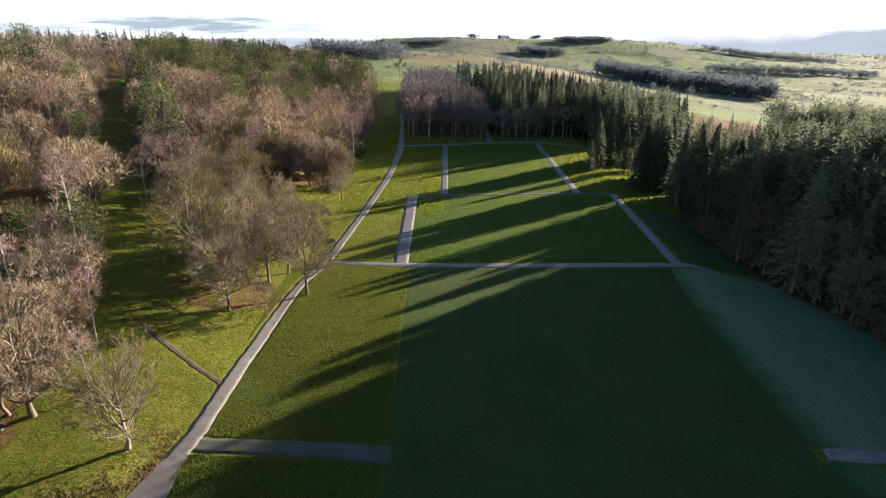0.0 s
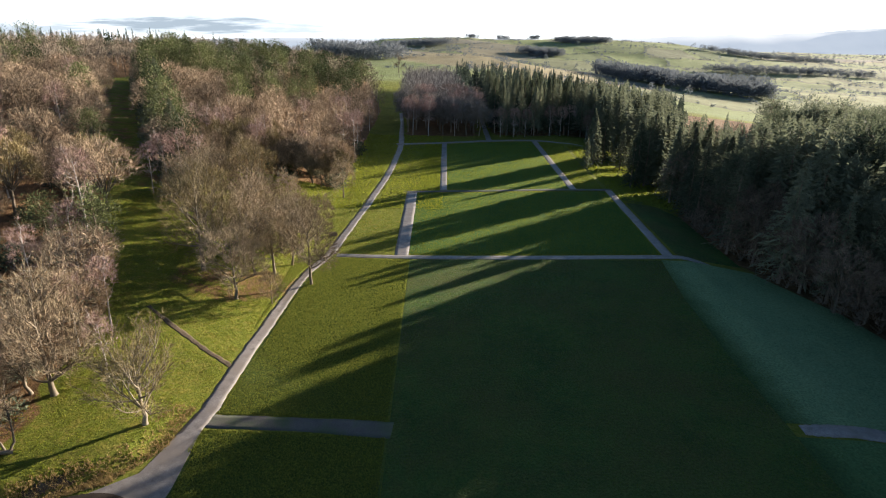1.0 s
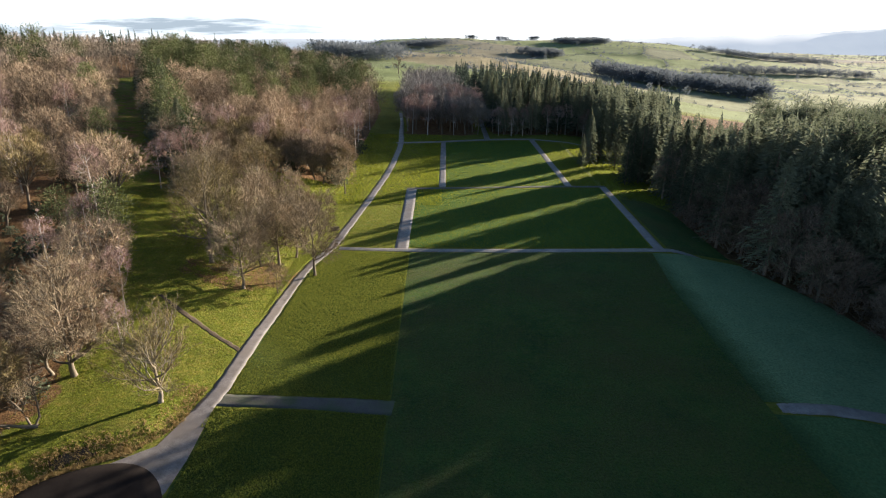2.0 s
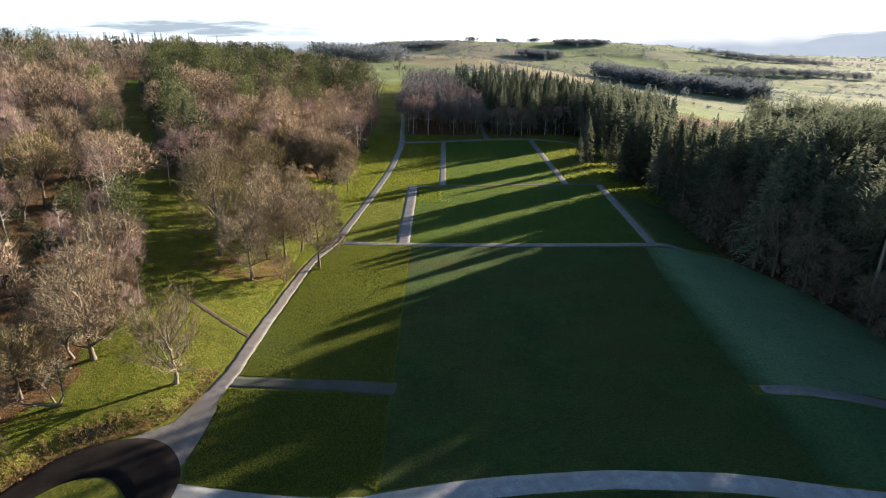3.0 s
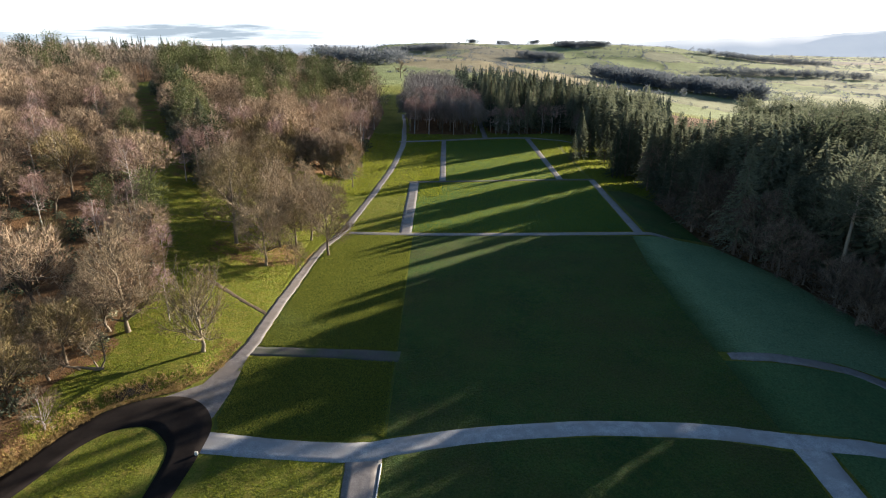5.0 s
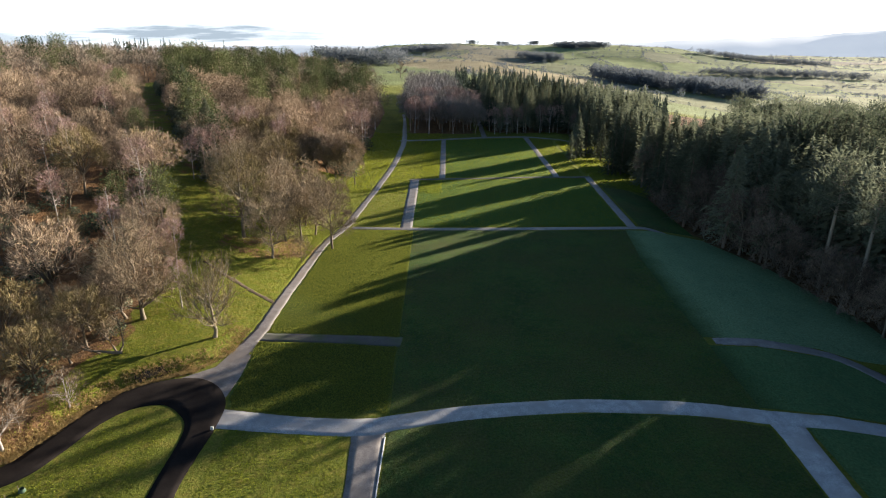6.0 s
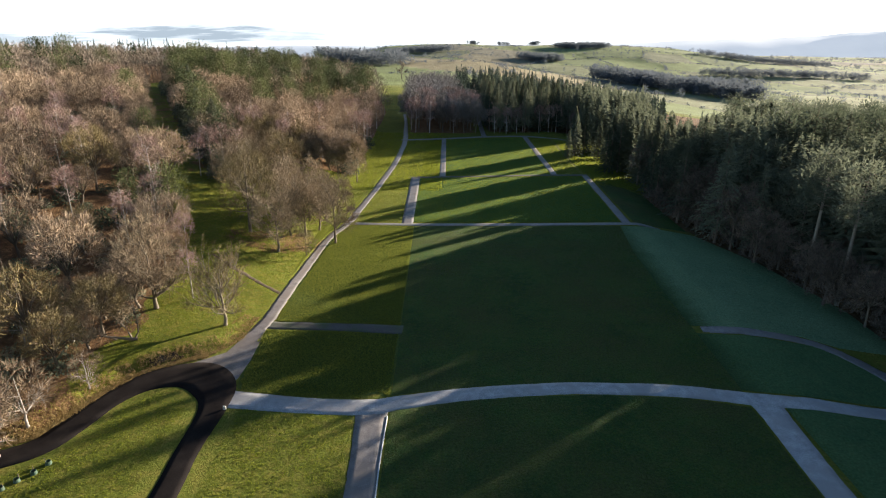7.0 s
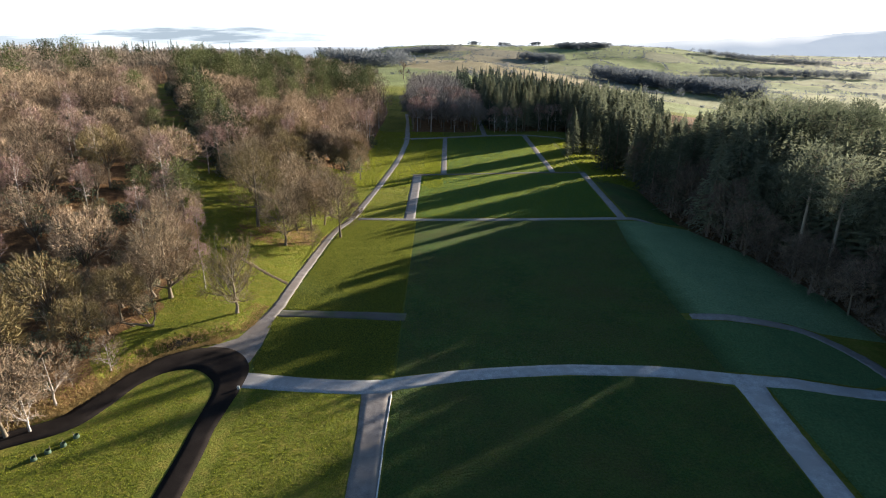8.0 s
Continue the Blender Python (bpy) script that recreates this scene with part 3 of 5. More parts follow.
def bare_tree(seed, H, spread, fork, trunk_r, limbs=7, subs=5, fine=4, twigs=12, twig_w=0.045, twig_l=1.0, up=0.10, droop=0.0, lean=0.0, wob=0.16, lobes=12, shell=0, cheap=False):
    """Leafless broadleaf: a trunk, limbs, branches, and fine twigs. Returns the wood and the twigs."""
    wood, tw = Bits(seed), Bits(seed + 500)
    r = wood.r
    top = Vector((lean * H * 0.4, r.uniform(-0.3, 0.3), H * fork))
    pts = [Vector((0, 0, -0.3)), Vector((0, 0, 0.25)), top * 0.5 + wood.rand(0.08), top, top + Vector((lean * 0.5, r.uniform(-0.3, 0.3), H * (0.93 - fork) * 0.75))]
    wood.tube(pts, [trunk_r * 1.5, trunk_r * 1.05, trunk_r * 0.9, trunk_r * 0.7, trunk_r * 0.16], 7)
    for a in range(limbs):
        u = a / max(1, limbs - 1)
        base = pts[3].lerp(pts[4], u * 0.85) if a else pts[3]
        if r.random() < 0.3:
            base = pts[2].lerp(pts[3], 0.7)
        g = a * 2.4 + r.uniform(-0.5, 0.5)
        el = 0.08 + 0.95 * u + r.uniform(-0.15, 0.2)
        d = Vector((math.cos(g) * math.cos(el), math.sin(g) * math.cos(el), math.sin(el)))
        reach = spread * (1.0 - 0.35 * u) * r.uniform(0.75, 1.1)
        reach = min(reach / max(0.35, math.cos(el)), (H - base.z) * 1.15)
        lp, _ = grow_limb(wood, base, d, reach * 0.8, trunk_r * 0.5 * (1 - 0.4 * u), 4, 5, up, wob)
        for b in range(subs):
            q = lp[1 + b % 4].lerp(lp[min(4, 2 + b % 4)], r.random())
            e = ((lp[-1] - lp[0]).normalized() + wood.rand(0.55) + Vector((0, 0, 0.25))).normalized()
            sp, _ = grow_limb(wood, q, e, reach * r.uniform(0.32, 0.5), trunk_r * 0.16, 3, 3 if cheap else 4, up, wob)
            for c in range(fine):
                q2 = sp[1 + c % 3]
                e2 = ((sp[-1] - sp[0]).normalized() + wood.rand(0.6) + Vector((0, 0, 0.15 - droop))).normalized()
                fp, fd = grow_limb(wood, q2, e2, reach * r.uniform(0.16, 0.3), trunk_r * 0.07, 1 if cheap else 2, 3, up * 0.5, wob)
                for _ in range(twigs if not cheap else max(3, twigs // 2)):
                    q3 = fp[0].lerp(fp[-1], r.uniform(0.15, 1.0))
                    e3 = (fd + tw.rand(0.55) + Vector((0, 0, 0.12 - droop))).normalized()
                    tw.sliver(q3, e3, twig_l * r.uniform(0.5, 1.2), twig_w * r.uniform(0.7, 1.2))
    mid, hz = H * (fork * 0.9 + 1.0) / 2, H * (1.0 - fork * 0.9) / 2
    for a in range(lobes if shell else 0):
        z = -0.55 + 1.4 * (a + 0.5) / lobes
        g = a * 2.399 + r.uniform(-0.4, 0.4)
        flat = math.sqrt(max(0.05, 1 - min(1, z * z)))
        k = r.uniform(0.5, 0.72)
        c = Vector((math.cos(g) * flat * spread * k, math.sin(g) * flat * spread * k, mid + z * hz * 0.66))
        size = spread * r.uniform(0.26, 0.40)
        for _ in range(shell // lobes):
            o = tw.rand(1.0).normalized()
            if o.dot(c - Vector((0, 0, mid - hz * 0.5))) < -0.2 * size:
                o = -o
            p = c + o * size * r.uniform(0.6, 1.0)
            d = (o * 0.8 + (p - Vector((0, 0, mid - hz))).normalized() * 0.7 + tw.rand(0.35) - Vector((0, 0, droop))).normalized()
            tw.sliver(p, d, twig_l * r.uniform(0.5, 1.1), twig_w * r.uniform(0.6, 1.1))
    return wood, tw


def wood_tree(seed, H, R, fork=0.28, trunk_r=0.26, puffs=22, per=105, twig_w=0.075, twig_l=1.0, inner=350, flat=0.40):
    """Leafless woodland tree: forked trunk, spreading limbs and a domed crown of twig sprays."""
    wood, tw = Bits(seed), Bits(seed + 500)
    r = wood.r
    top = Vector((r.uniform(-0.4, 0.4), r.uniform(-0.4, 0.4), H * fork))
    wood.tube([Vector((0, 0, -0.4)), Vector((0, 0, 0.3)), top * 0.55 + wood.rand(0.06), top], [trunk_r * 1.5, trunk_r * 1.05, trunk_r * 0.9, trunk_r * 0.75], 6)
    mid = Vector((0, 0, H * (1.0 - flat) - 0.2))
    heart = Vector((0, 0, H * fork))
    for k in range(puffs):
        z = -0.50 + 1.46 * (k + 0.5) / puffs
        g = k * 2.399 + r.uniform(-0.35, 0.35)
        ring = math.sqrt(max(0.04, 1 - min(0.96, z * z)))
        far = r.uniform(0.66, 0.92)
        c = mid + Vector((math.cos(g) * ring * R * far, math.sin(g) * ring * R * far, z * H * flat * far))
        knee = top.lerp(c, 0.45) + Vector((0, 0, 0.06 * H)) + wood.rand(0.25)
        wood.tube([top + wood.rand(0.08), knee, c], [trunk_r * 0.42, trunk_r * 0.25, 0.03], 4)
        for _ in range(3):
            e = c + wood.rand(0.2 * R) + (c - heart).normalized() * 0.16 * R
            wood.tube([knee.lerp(c, r.uniform(0.3, 0.9)), e], [trunk_r * 0.13, 0.02], 3)
        size = R * r.uniform(0.24, 0.36)
        out = (c - heart).normalized()
        for _ in range(max(6, per // 3)):
            tw.sliver(c + tw.rand(0.30 * size), tw.rand(1.0).normalized(), size * r.uniform(0.5, 0.9), twig_w * 1.7)
        for _ in range(per):
            o = tw.rand(1.0).normalized()
            if o.dot(out) < -0.15:
                o = -o
            p = c + o * size * r.uniform(0.35, 0.95)
            d = (o * 0.7 + out * 0.75 + tw.rand(0.32) + Vector((0, 0, 0.12))).normalized()
            tw.sliver(p, d, twig_l * r.uniform(0.45, 1.1), twig_w * r.uniform(0.6, 1.25))
    for _ in range(inner):
        o = tw.rand(1.0).normalized() * r.uniform(0.25, 0.7)
        p = mid + Vector((o.x * R, o.y * R, o.z * H * flat))
        tw.sliver(p, ((p - heart).normalized() + tw.rand(0.5)).normalized(), twig_l * r.uniform(0.7, 1.4), twig_w)
    return wood, tw


def spruce_tree(seed, H, R, low=0.06, tiers=30, arms=8, per=7, ragged=0.25, w=0.34):
    """Conical conifer with whorls of drooping, needle-hung branches."""
    wood, nd = Bits(seed), Bits(seed + 300)
    r = wood.r
    wood.tube([Vector((0, 0, -0.6)), Vector((0, 0, H * 0.4)), Vector((0, 0, H * 0.8)), Vector((0, 0, H))], [H * 0.016, H * 0.011, H * 0.005, 0.02], 6)
    total = int(tiers * arms * 0.72)
    for k in range(total):
        u = ((k + r.random()) / total) ** 0.85
        z = H * (low + (0.985 - low) * u)
        g = k * 2.399 + r.uniform(-0.5, 0.5)
        lump = 1 + ragged * 0.6 * math.sin(g * 2 + u * 9 + seed)
        reach = R * ((1 - u) ** 0.85 * 0.96 + 0.03) * lump * r.uniform(0.7, 1.12)
        out = Vector((math.cos(g), math.sin(g), 0))
        tip = Vector((0, 0, z)) + out * reach + Vector((0, 0, -0.22 * reach + 0.30 * reach * u))
        base = Vector((0, 0, z + 0.10 * reach))
        for b in range(per):
            f = ((b + r.random()) / per) ** 0.7
            p = base.lerp(tip, f)
            side = out.cross(Vector((0, 0, 1))) * r.choice((-1, 1)) * r.uniform(0.1, 0.9)
            d = (out * r.uniform(0.4, 1.0) + side + Vector((0, 0, r.uniform(-0.9, 0.2)))).normalized()
            nd.sliver(p, d, r.uniform(0.5, 1.0) * (0.35 + 0.20 * reach), w * r.uniform(0.6, 1.2))
    for _ in range(6):
        nd.sliver(Vector((0, 0, H - 0.6)), (Vector((0, 0, 1)) + nd.rand(0.25)).normalized(), 0.9, 0.16)
    return wood, nd


def pine_tree(seed, H, R, bare=0.5, clumps=26, per=66, w=0.22):
    """Tall pine: bare trunk, a few crooked limbs, a crown of needle clumps."""
    wood, nd = Bits(seed), Bits(seed + 300)
    r = wood.r
    bend = wood.rand(0.35)
    pts = [Vector((0, 0, -0.6)), Vector((0, 0, H * 0.3)) + bend * 0.5, Vector((0, 0, H * 0.65)) + bend, Vector((0, 0, H * 0.95)) + bend * 0.6]
    wood.tube(pts, [H * 0.017, H * 0.013, H * 0.009, 0.04], 7)
    for a in range(clumps):
        u = a / (clumps - 1)
        z = H * (bare + (0.97 - bare) * u)
        g = a * 2.4 + r.uniform(-0.6, 0.6)
        reach = R * (1 - 0.75 * max(0, u - 0.25)) * r.uniform(0.35, 1.0)
        start = Vector((0, 0, z - 0.2 * reach)) + bend * 0.7
        end = Vector((math.cos(g) * reach, math.sin(g) * reach, z + r.uniform(-0.3, 0.8))) + bend * 0.7
        mid = start.lerp(end, 0.5) + wood.rand(0.25)
        wood.tube([start, mid, end], [H * 0.004, H * 0.003, 0.02], 4)
        size = r.uniform(0.75, 1.35) * R * 0.36
        for _ in range(per):
            o = nd.rand(0.55)
            o.z *= 0.5
            d = (o + Vector((0, 0, 0.5)) + nd.rand(0.3)).normalized()
            nd.sliver(end + o * size * 1.15, d, r.uniform(0.22, 0.48) * size, w * r.uniform(0.6, 1.3))
    return wood, nd


def make_tree(kind, bits, bark, leaf, label, category, group):
    """One tree standing on the origin: trunk and crown under an Empty."""
    top = tagged(new(kind), label, category, group)
    for name, b, mat in (("trunk", bits[0], bark), ("crown", bits[1], leaf)):
        ob = new(name, b.mesh(name, mat))
        ob.parent = top
    return top


STORE = Matrix.Translation((0, 0, 0))
used = set()


def plant(tree, x, y, scale=1.0, tall=1.0, turn=None, label=None, sink=0.0):
    """Sets the tree, or a copy if it already stands, on the ground."""
    turn = random.uniform(0, 6.28) if turn is None else turn
    m = Matrix.Translation((x, y, lift1(x, y) - sink)) @ Matrix.Rotation(turn, 4, "Z") @ Matrix.Diagonal((scale, scale, scale * tall, 1))
    if tree.name in used:
        t = copy_thing(tree, m @ Matrix.Diagonal((1 / tree.scale.x, 1 / tree.scale.y, 1 / tree.scale.z, 1)))
    else:
        used.add(tree.name)
        tree.matrix_basis = m
        t = tree
    if label:
        tagged(t, label)
    return t


def scatter(n, box, inside, gap, seed, taken=None, tries=40000):
    """Random places inside a region, no two nearer than gap."""
    r = random.Random(seed)
    taken = taken if taken is not None else {}
    out = []
    c = gap
    for _ in range(tries):
        if len(out) >= n:
            break
        x, y = r.uniform(box[0], box[1]), r.uniform(box[2], box[3])
        if not inside(x, y):
            continue
        gx_, gy_ = int(x // c), int(y // c)
        near = [q for a in (-1, 0, 1) for b in (-1, 0, 1) for q in taken.get((gx_ + a, gy_ + b), ())]
        if any((x - q[0]) ** 2 + (y - q[1]) ** 2 < gap * gap for q in near):
            continue
        taken.setdefault((gx_, gy_), []).append((x, y))
        out.append((x, y))
    return out


LB = "leafless brown broadleaf tree with fine winter twigs"
near_oaks = [
    make_tree("oak_tree", bare_tree(11, 10.4, 5.6, 0.22, 0.27, limbs=20, subs=7, fine=4, twigs=13, twig_w=0.034, up=0.11, wob=0.09, shell=300), M_PALEBARK, M_TWIG_OLIVE, "leafless young tree with a pale leaning trunk on open grass", "tree", "park trees"),
    make_tree("oak_tree", bare_tree(12, 13.0, 4.8, 0.26, 0.26, limbs=11, subs=7, fine=4, twigs=11, twig_w=0.05, up=0.09, shell=2300), M_BARK, M_TWIG_WARM, "leafless oval-crowned tree beside the gravel path", "tree", "park trees"),
    make_tree("oak_tree", bare_tree(13, 15.0, 6.2, 0.32, 0.34, limbs=12, subs=7, fine=4, twigs=11, twig_w=0.05, up=0.05, shell=2500), M_BARK, M_TWIG_OLIVE, "tall leafless oak with a sunlit pale trunk", "tree", "park trees"),
    make_tree("oak_tree", bare_tree(14, 12.5, 5.4, 0.16, 0.34, limbs=13, subs=7, fine=4, twigs=11, twig_w=0.05, up=0.12, shell=1900), M_BARK, M_TWIG_WARM, "broad leafless tree with many upswept stems", "tree", "park trees"),
    make_tree("oak_tree", bare_tree(15, 11.5, 4.9, 0.20, 0.24, limbs=11, subs=7, fine=4, twigs=11, twig_w=0.05, up=0.07, shell=2300), M_BARK, M_TWIG_WARM, "leafless round-crowned tree in a loose group on grass", "tree", "park trees"),
]
mid_oaks = [make_tree("oak_tree", wood_tree(20 + k, (13.5, 12.5, 13.0, 11.5)[k], (5.9, 5.2, 6.3, 4.6)[k], (0.24, 0.3, 0.2, 0.26)[k], 0.28), M_BARK, (M_TWIG, M_TWIG_OLIVE, M_TWIG, M_TWIG)[k], LB + " in the wood", "tree", "western wood") for k in range(4)]
grey_trees = [make_tree("ash_tree", wood_tree(25 + k, 13.5, (6.0, 5.2, 5.6)[k], 0.25, 0.27, puffs=20, per=66, twig_w=0.095, twig_l=1.05, inner=200), M_BARK, M_TWIG_GREY, "leafless grey-twigged tree at the foot of the wood", "tree", "northern wood") for k in range(3)]
ashes = [make_tree("ash_tree", wood_tree(45 + k, 14.5, (5.0, 4.4)[k], 0.34, 0.27, puffs=20, per=70, twig_w=0.09, twig_l=1.1, inner=200), M_BARK, M_TWIG_DARK, "tall dark leafless tree among conifers", "tree", "eastern bare trees") for k in range(2)]
scrub = [make_tree("scrub_bush", wood_tree(48 + k, 4.6, 2.6, 0.08, 0.07, puffs=12, per=40, twig_w=0.07, twig_l=0.8, inner=100, flat=0.48), M_BARK, M_TWIG_DARK, "low leafless scrub at the foot of the conifers", "shrub", "scrub") for k in range(2)]
birches = [make_tree("birch_tree", bare_tree(30 + k, 15, 2.8, 0.42, 0.16, limbs=11, subs=4, fine=1, twigs=14, twig_w=0.055, twig_l=1.1, up=0.10, droop=0.25, shell=1200, lobes=14, cheap=True), M_BIRCH, M_TWIG_PINK, "slender leafless birch with pale bark and pinkish twigs", "tree", "birch trees") for k in range(3)]
saplings = [make_tree("sapling", bare_tree(40 + k, 5.5, 2.2, 0.2, 0.10, limbs=8, subs=4, fine=3, twigs=8, twig_w=0.035, twig_l=0.7, up=0.12, shell=900), M_BIRCH if k else M_BARK, M_TWIG, "small leafless sapling with a pale thin stem", "tree", "saplings") for k in range(2)]
spruces = [make_tree("spruce_tree", spruce_tree(50 + k, 22, (5.0, 5.6, 4.6)[k], low=(0.04, 0.10, 0.14)[k], tiers=42, arms=9, per=12, w=0.28), M_DARKBARK, M_SPRUCE, "tall dark green spruce with drooping branches", "tree", "spruce trees") for k in range(3)]
firs = [make_tree("fir_tree", spruce_tree(60 + k, 26, (5.2, 5.8)[k], low=0.10, tiers=34, arms=9, per=12, ragged=0.55, w=0.30), M_DARKBARK, M_SPRUCE, "very tall ragged conifer with a bare lower trunk", "tree", "eastern conifers") for k in range(2)]
pines = [make_tree("pine_tree", pine_tree(70 + k, 15, 4.4, bare=(0.35, 0.5, 0.45)[k]), M_DARKBARK, M_PINE, "scots pine with a clumped green crown", "tree", "pine trees") for k in range(3)]

dark_pines = [make_tree("pine_tree", pine_tree(76 + k, 24, 5.2, bare=(0.3, 0.5)[k], clumps=40, per=95, w=0.24), M_DARKBARK, M_SPRUCE, "tall dark pine with a grey-green crown", "tree", "pine trees") for k in range(2)]

edge_pine = make_tree("pine_tree", pine_tree(79, 25, 4.6, bare=0.60, clumps=28, per=95, w=0.24), M_PALEBARK, M_SPRUCE, "tall pine with a pale bare trunk at the wood edge", "tree", "pine trees")

# park trees on the grass
A, B, C, D, E_ = near_oaks
plant(A, -31.0, 46.1, 1.0, turn=2.6)
plant(B, -21.3, 83.4, 1.0, turn=0.4)
plant(C, -38.3, 82.6, 1.05, turn=1.0)
plant(E_, -30.8, 75.2, 1.05, turn=0.2)
plant(E_, -30.6, 84.2, 0.95, turn=2.2)
plant(B, -28.0, 86.1, 0.92, turn=3.9)
plant(E_, -26.0, 90.5, 0.95, turn=5.1)
plant(E_, -27.5, 100.5, 0.9, turn=1.4)
plant(B, -33.5, 95.5, 0.95, turn=2.4)
plant(C, -42.0, 98.0, 0.85, turn=4.4)
plant(E_, -24.2, 104.0, 0.8, turn=3.2)
plant(E_, -36.0, 108.0, 0.9, turn=0.9)
plant(B, -45.0, 112.0, 0.85, turn=0.1)
plant(E_, -30.1, 138.9, 0.72, turn=0.1)
plant(B, -23.7, 133.4, 0.72, turn=4.1)
plant(saplings[0], -25.6, 75.6, 0.95)
plant(D, -42.9, 50.2, 1.05, turn=0.5)
plant(D, -46.5, 56.2, 1.0, turn=3.5)
for x, y, s in ((-57.0, 114.5, 0.9), (-55.2, 117.5, 0.95), (-59.5, 113.0, 0.75), (-52.5, 121, 0.85), (-43.0, 63.2, 0.72), (-38.6, 53.6, 0.6), (-52.7, 73.8, 0.85), (-44.8, 58.8, 0.7), (-54, 66, 0.8)):
    plant(birches[int(abs(x * 7)) % 3], x, y, s)
for x, y, s in ((-42.4, 30.7, 0.95), (-45.6, 19.2, 1.35), (-45.2, 23.4, 1.55), (-47.6, 21.5, 1.2), (-50.0, 40.6, 1.4), (-56.0, 39.7, 1.6)):
    plant(saplings[1], x, y, s)
for x, y, s in ((-45.5, 45.0, 0.55), (-49.0, 47.0, 0.6), (-53.5, 45.0, 0.62), (-47.0, 39.0, 0.5)):
    plant(D, x, y, s)

for x, y, s, k in ((-33.5, 88, 0.95, 1), (-35.5, 101, 1.0, 4), (-40.5, 91, 0.9, 4), (-46.5, 104, 0.9, 1), (-50.5, 108, 0.95, 4), (-29.0, 95, 0.9, 4), (-39.5, 115, 0.95, 2), (-49.0, 118, 0.95, 4), (-31.0, 110, 0.8, 1), (-54.5, 125, 0.9, 4), (-44.0, 125, 0.85, 1), (-25.8, 97.5, 0.8, 1)):
    plant(near_oaks[k], x, y, s)

# the western wood
taken = {}
far_oaks = []
near_box = scatter(400, (-150, -25, 18, 235), lambda x, y: bool(left_wood(x, y)), 7.7, 3, taken)
rw = random.Random(5)
for x, y in near_box:
    f = rw.random()
    if y > 165 and x < -48 and f < (0.05 + 0.005 * (y - 165) if ride_side(x, y) > 0 else 0.12):
        plant(rw.choice(pines), x, y, rw.uniform(0.75, 1.05))
    elif f < 0.18:
        plant(rw.choice(birches), x, y, rw.uniform(0.75, 1.05))
    elif f < 0.23:
        plant(rw.choice(pines), x, y, rw.uniform(0.6, 0.9))
    elif y > 150 or x < -95:
        far_oaks.append((x, y, rw.uniform(0.68, 1.12), rw.uniform(0, 6.28)))
    else:
        plant(rw.choice(mid_oaks), x, y, rw.uniform(0.58, 1.1), rw.uniform(0.9, 1.12))

for x, y in scatter(34, (-62, -26, 124, 152), lambda x, y: bool(left_wood(x, y)), 3.9, 61, {}):
    plant(rw.choice(mid_oaks if rw.random() < 0.6 else birches), x, y, rw.uniform(0.7, 0.98))
sh = Bits(320)
for _ in range(280):
    o = sh.rand(1.0).normalized() * (sh.r.random() ** 0.35)
    o.z = abs(o.z)
    sh.sliver(Vector((o.x * 2.0, o.y * 2.0, o.z * 2.4)), (o + sh.rand(0.6)).normalized(), sh.r.uniform(0.28, 0.55), 0.32)
shw = Bits(321)
for k in range(7):
    grow_limb(shw, Vector((0, 0, -0.2)), Vector((math.cos(k * 0.9) * 0.6, math.sin(k * 0.9) * 0.6, 1)), 2.2, 0.05, 3, 4, 0.05, 0.15)
shrub = make_tree("evergreen_shrub", (shw, sh), M_DARKBARK, M_SPRUCE, "dark evergreen shrub beneath the bare trees", "shrub", "shrubs")
for x, y in scatter(220, (-120, -25, 24, 190), lambda x, y: bool(left_wood(x, y)), 5.0, 62, {}):
    plant(shrub, x, y, rw.uniform(0.6, 1.5))
for k in range(112):
    if k % 23 in (5, 6):
        continue
    y = 112 + k * 1.3 + rw.uniform(-0.6, 0.6)
    x = float(np.interp(y, [p[1] for p in RIDE], [p[0] for p in RIDE])) + rw.uniform(5.8, 9.0)
    plant(shrub, x, y, rw.uniform(1.1, 1.7), label="dense dark evergreen bush along the grass ride")
for k in range(17):
    y = 122 + k * 6.6
    x = float(np.interp(y, [p[1] for p in RIDE], [p[0] for p in RIDE])) + rw.uniform(9.0, 12.0)
    if k % 3 == 1:
        plant(spruces[k % 3], x, y, rw.uniform(0.6, 0.8), label="dark spruce shading the grass ride")
    else:
        plant(pines[k % 3], x, y, rw.uniform(0.9, 1.15), label="dark pine shading the grass ride")

# notches in the eastern tree line let bars of sun reach the lawns: line, half width, height left
NOTCH = ((102.5, 3.2, 0.2), (86.4, 3.5, 0.60), (78.4, 2.7, 0.46), (35.6, 2.0, 0.89), (10.0, 2.0, 0.78), (-1.5, 2.0, 0.80), (-9.0, 2.0, 0.74))


def notch(x, y):
    """Share of its height that a tree keeps."""
    q = y - 0.79 * x
    return min([k for c, w, k in NOTCH if abs(q - c) < w] or [1.0])


def low_top(x, y):
    """Height of the low middle of the eastern wood, over which the valley fields show."""
    rho = x / (y + 15.6)
    return max(5.0, 41.7 - 0.124 * math.hypot(x, y + 15.6) - lift1(x, y)) if 0.385 < rho < 0.53 else 40.0


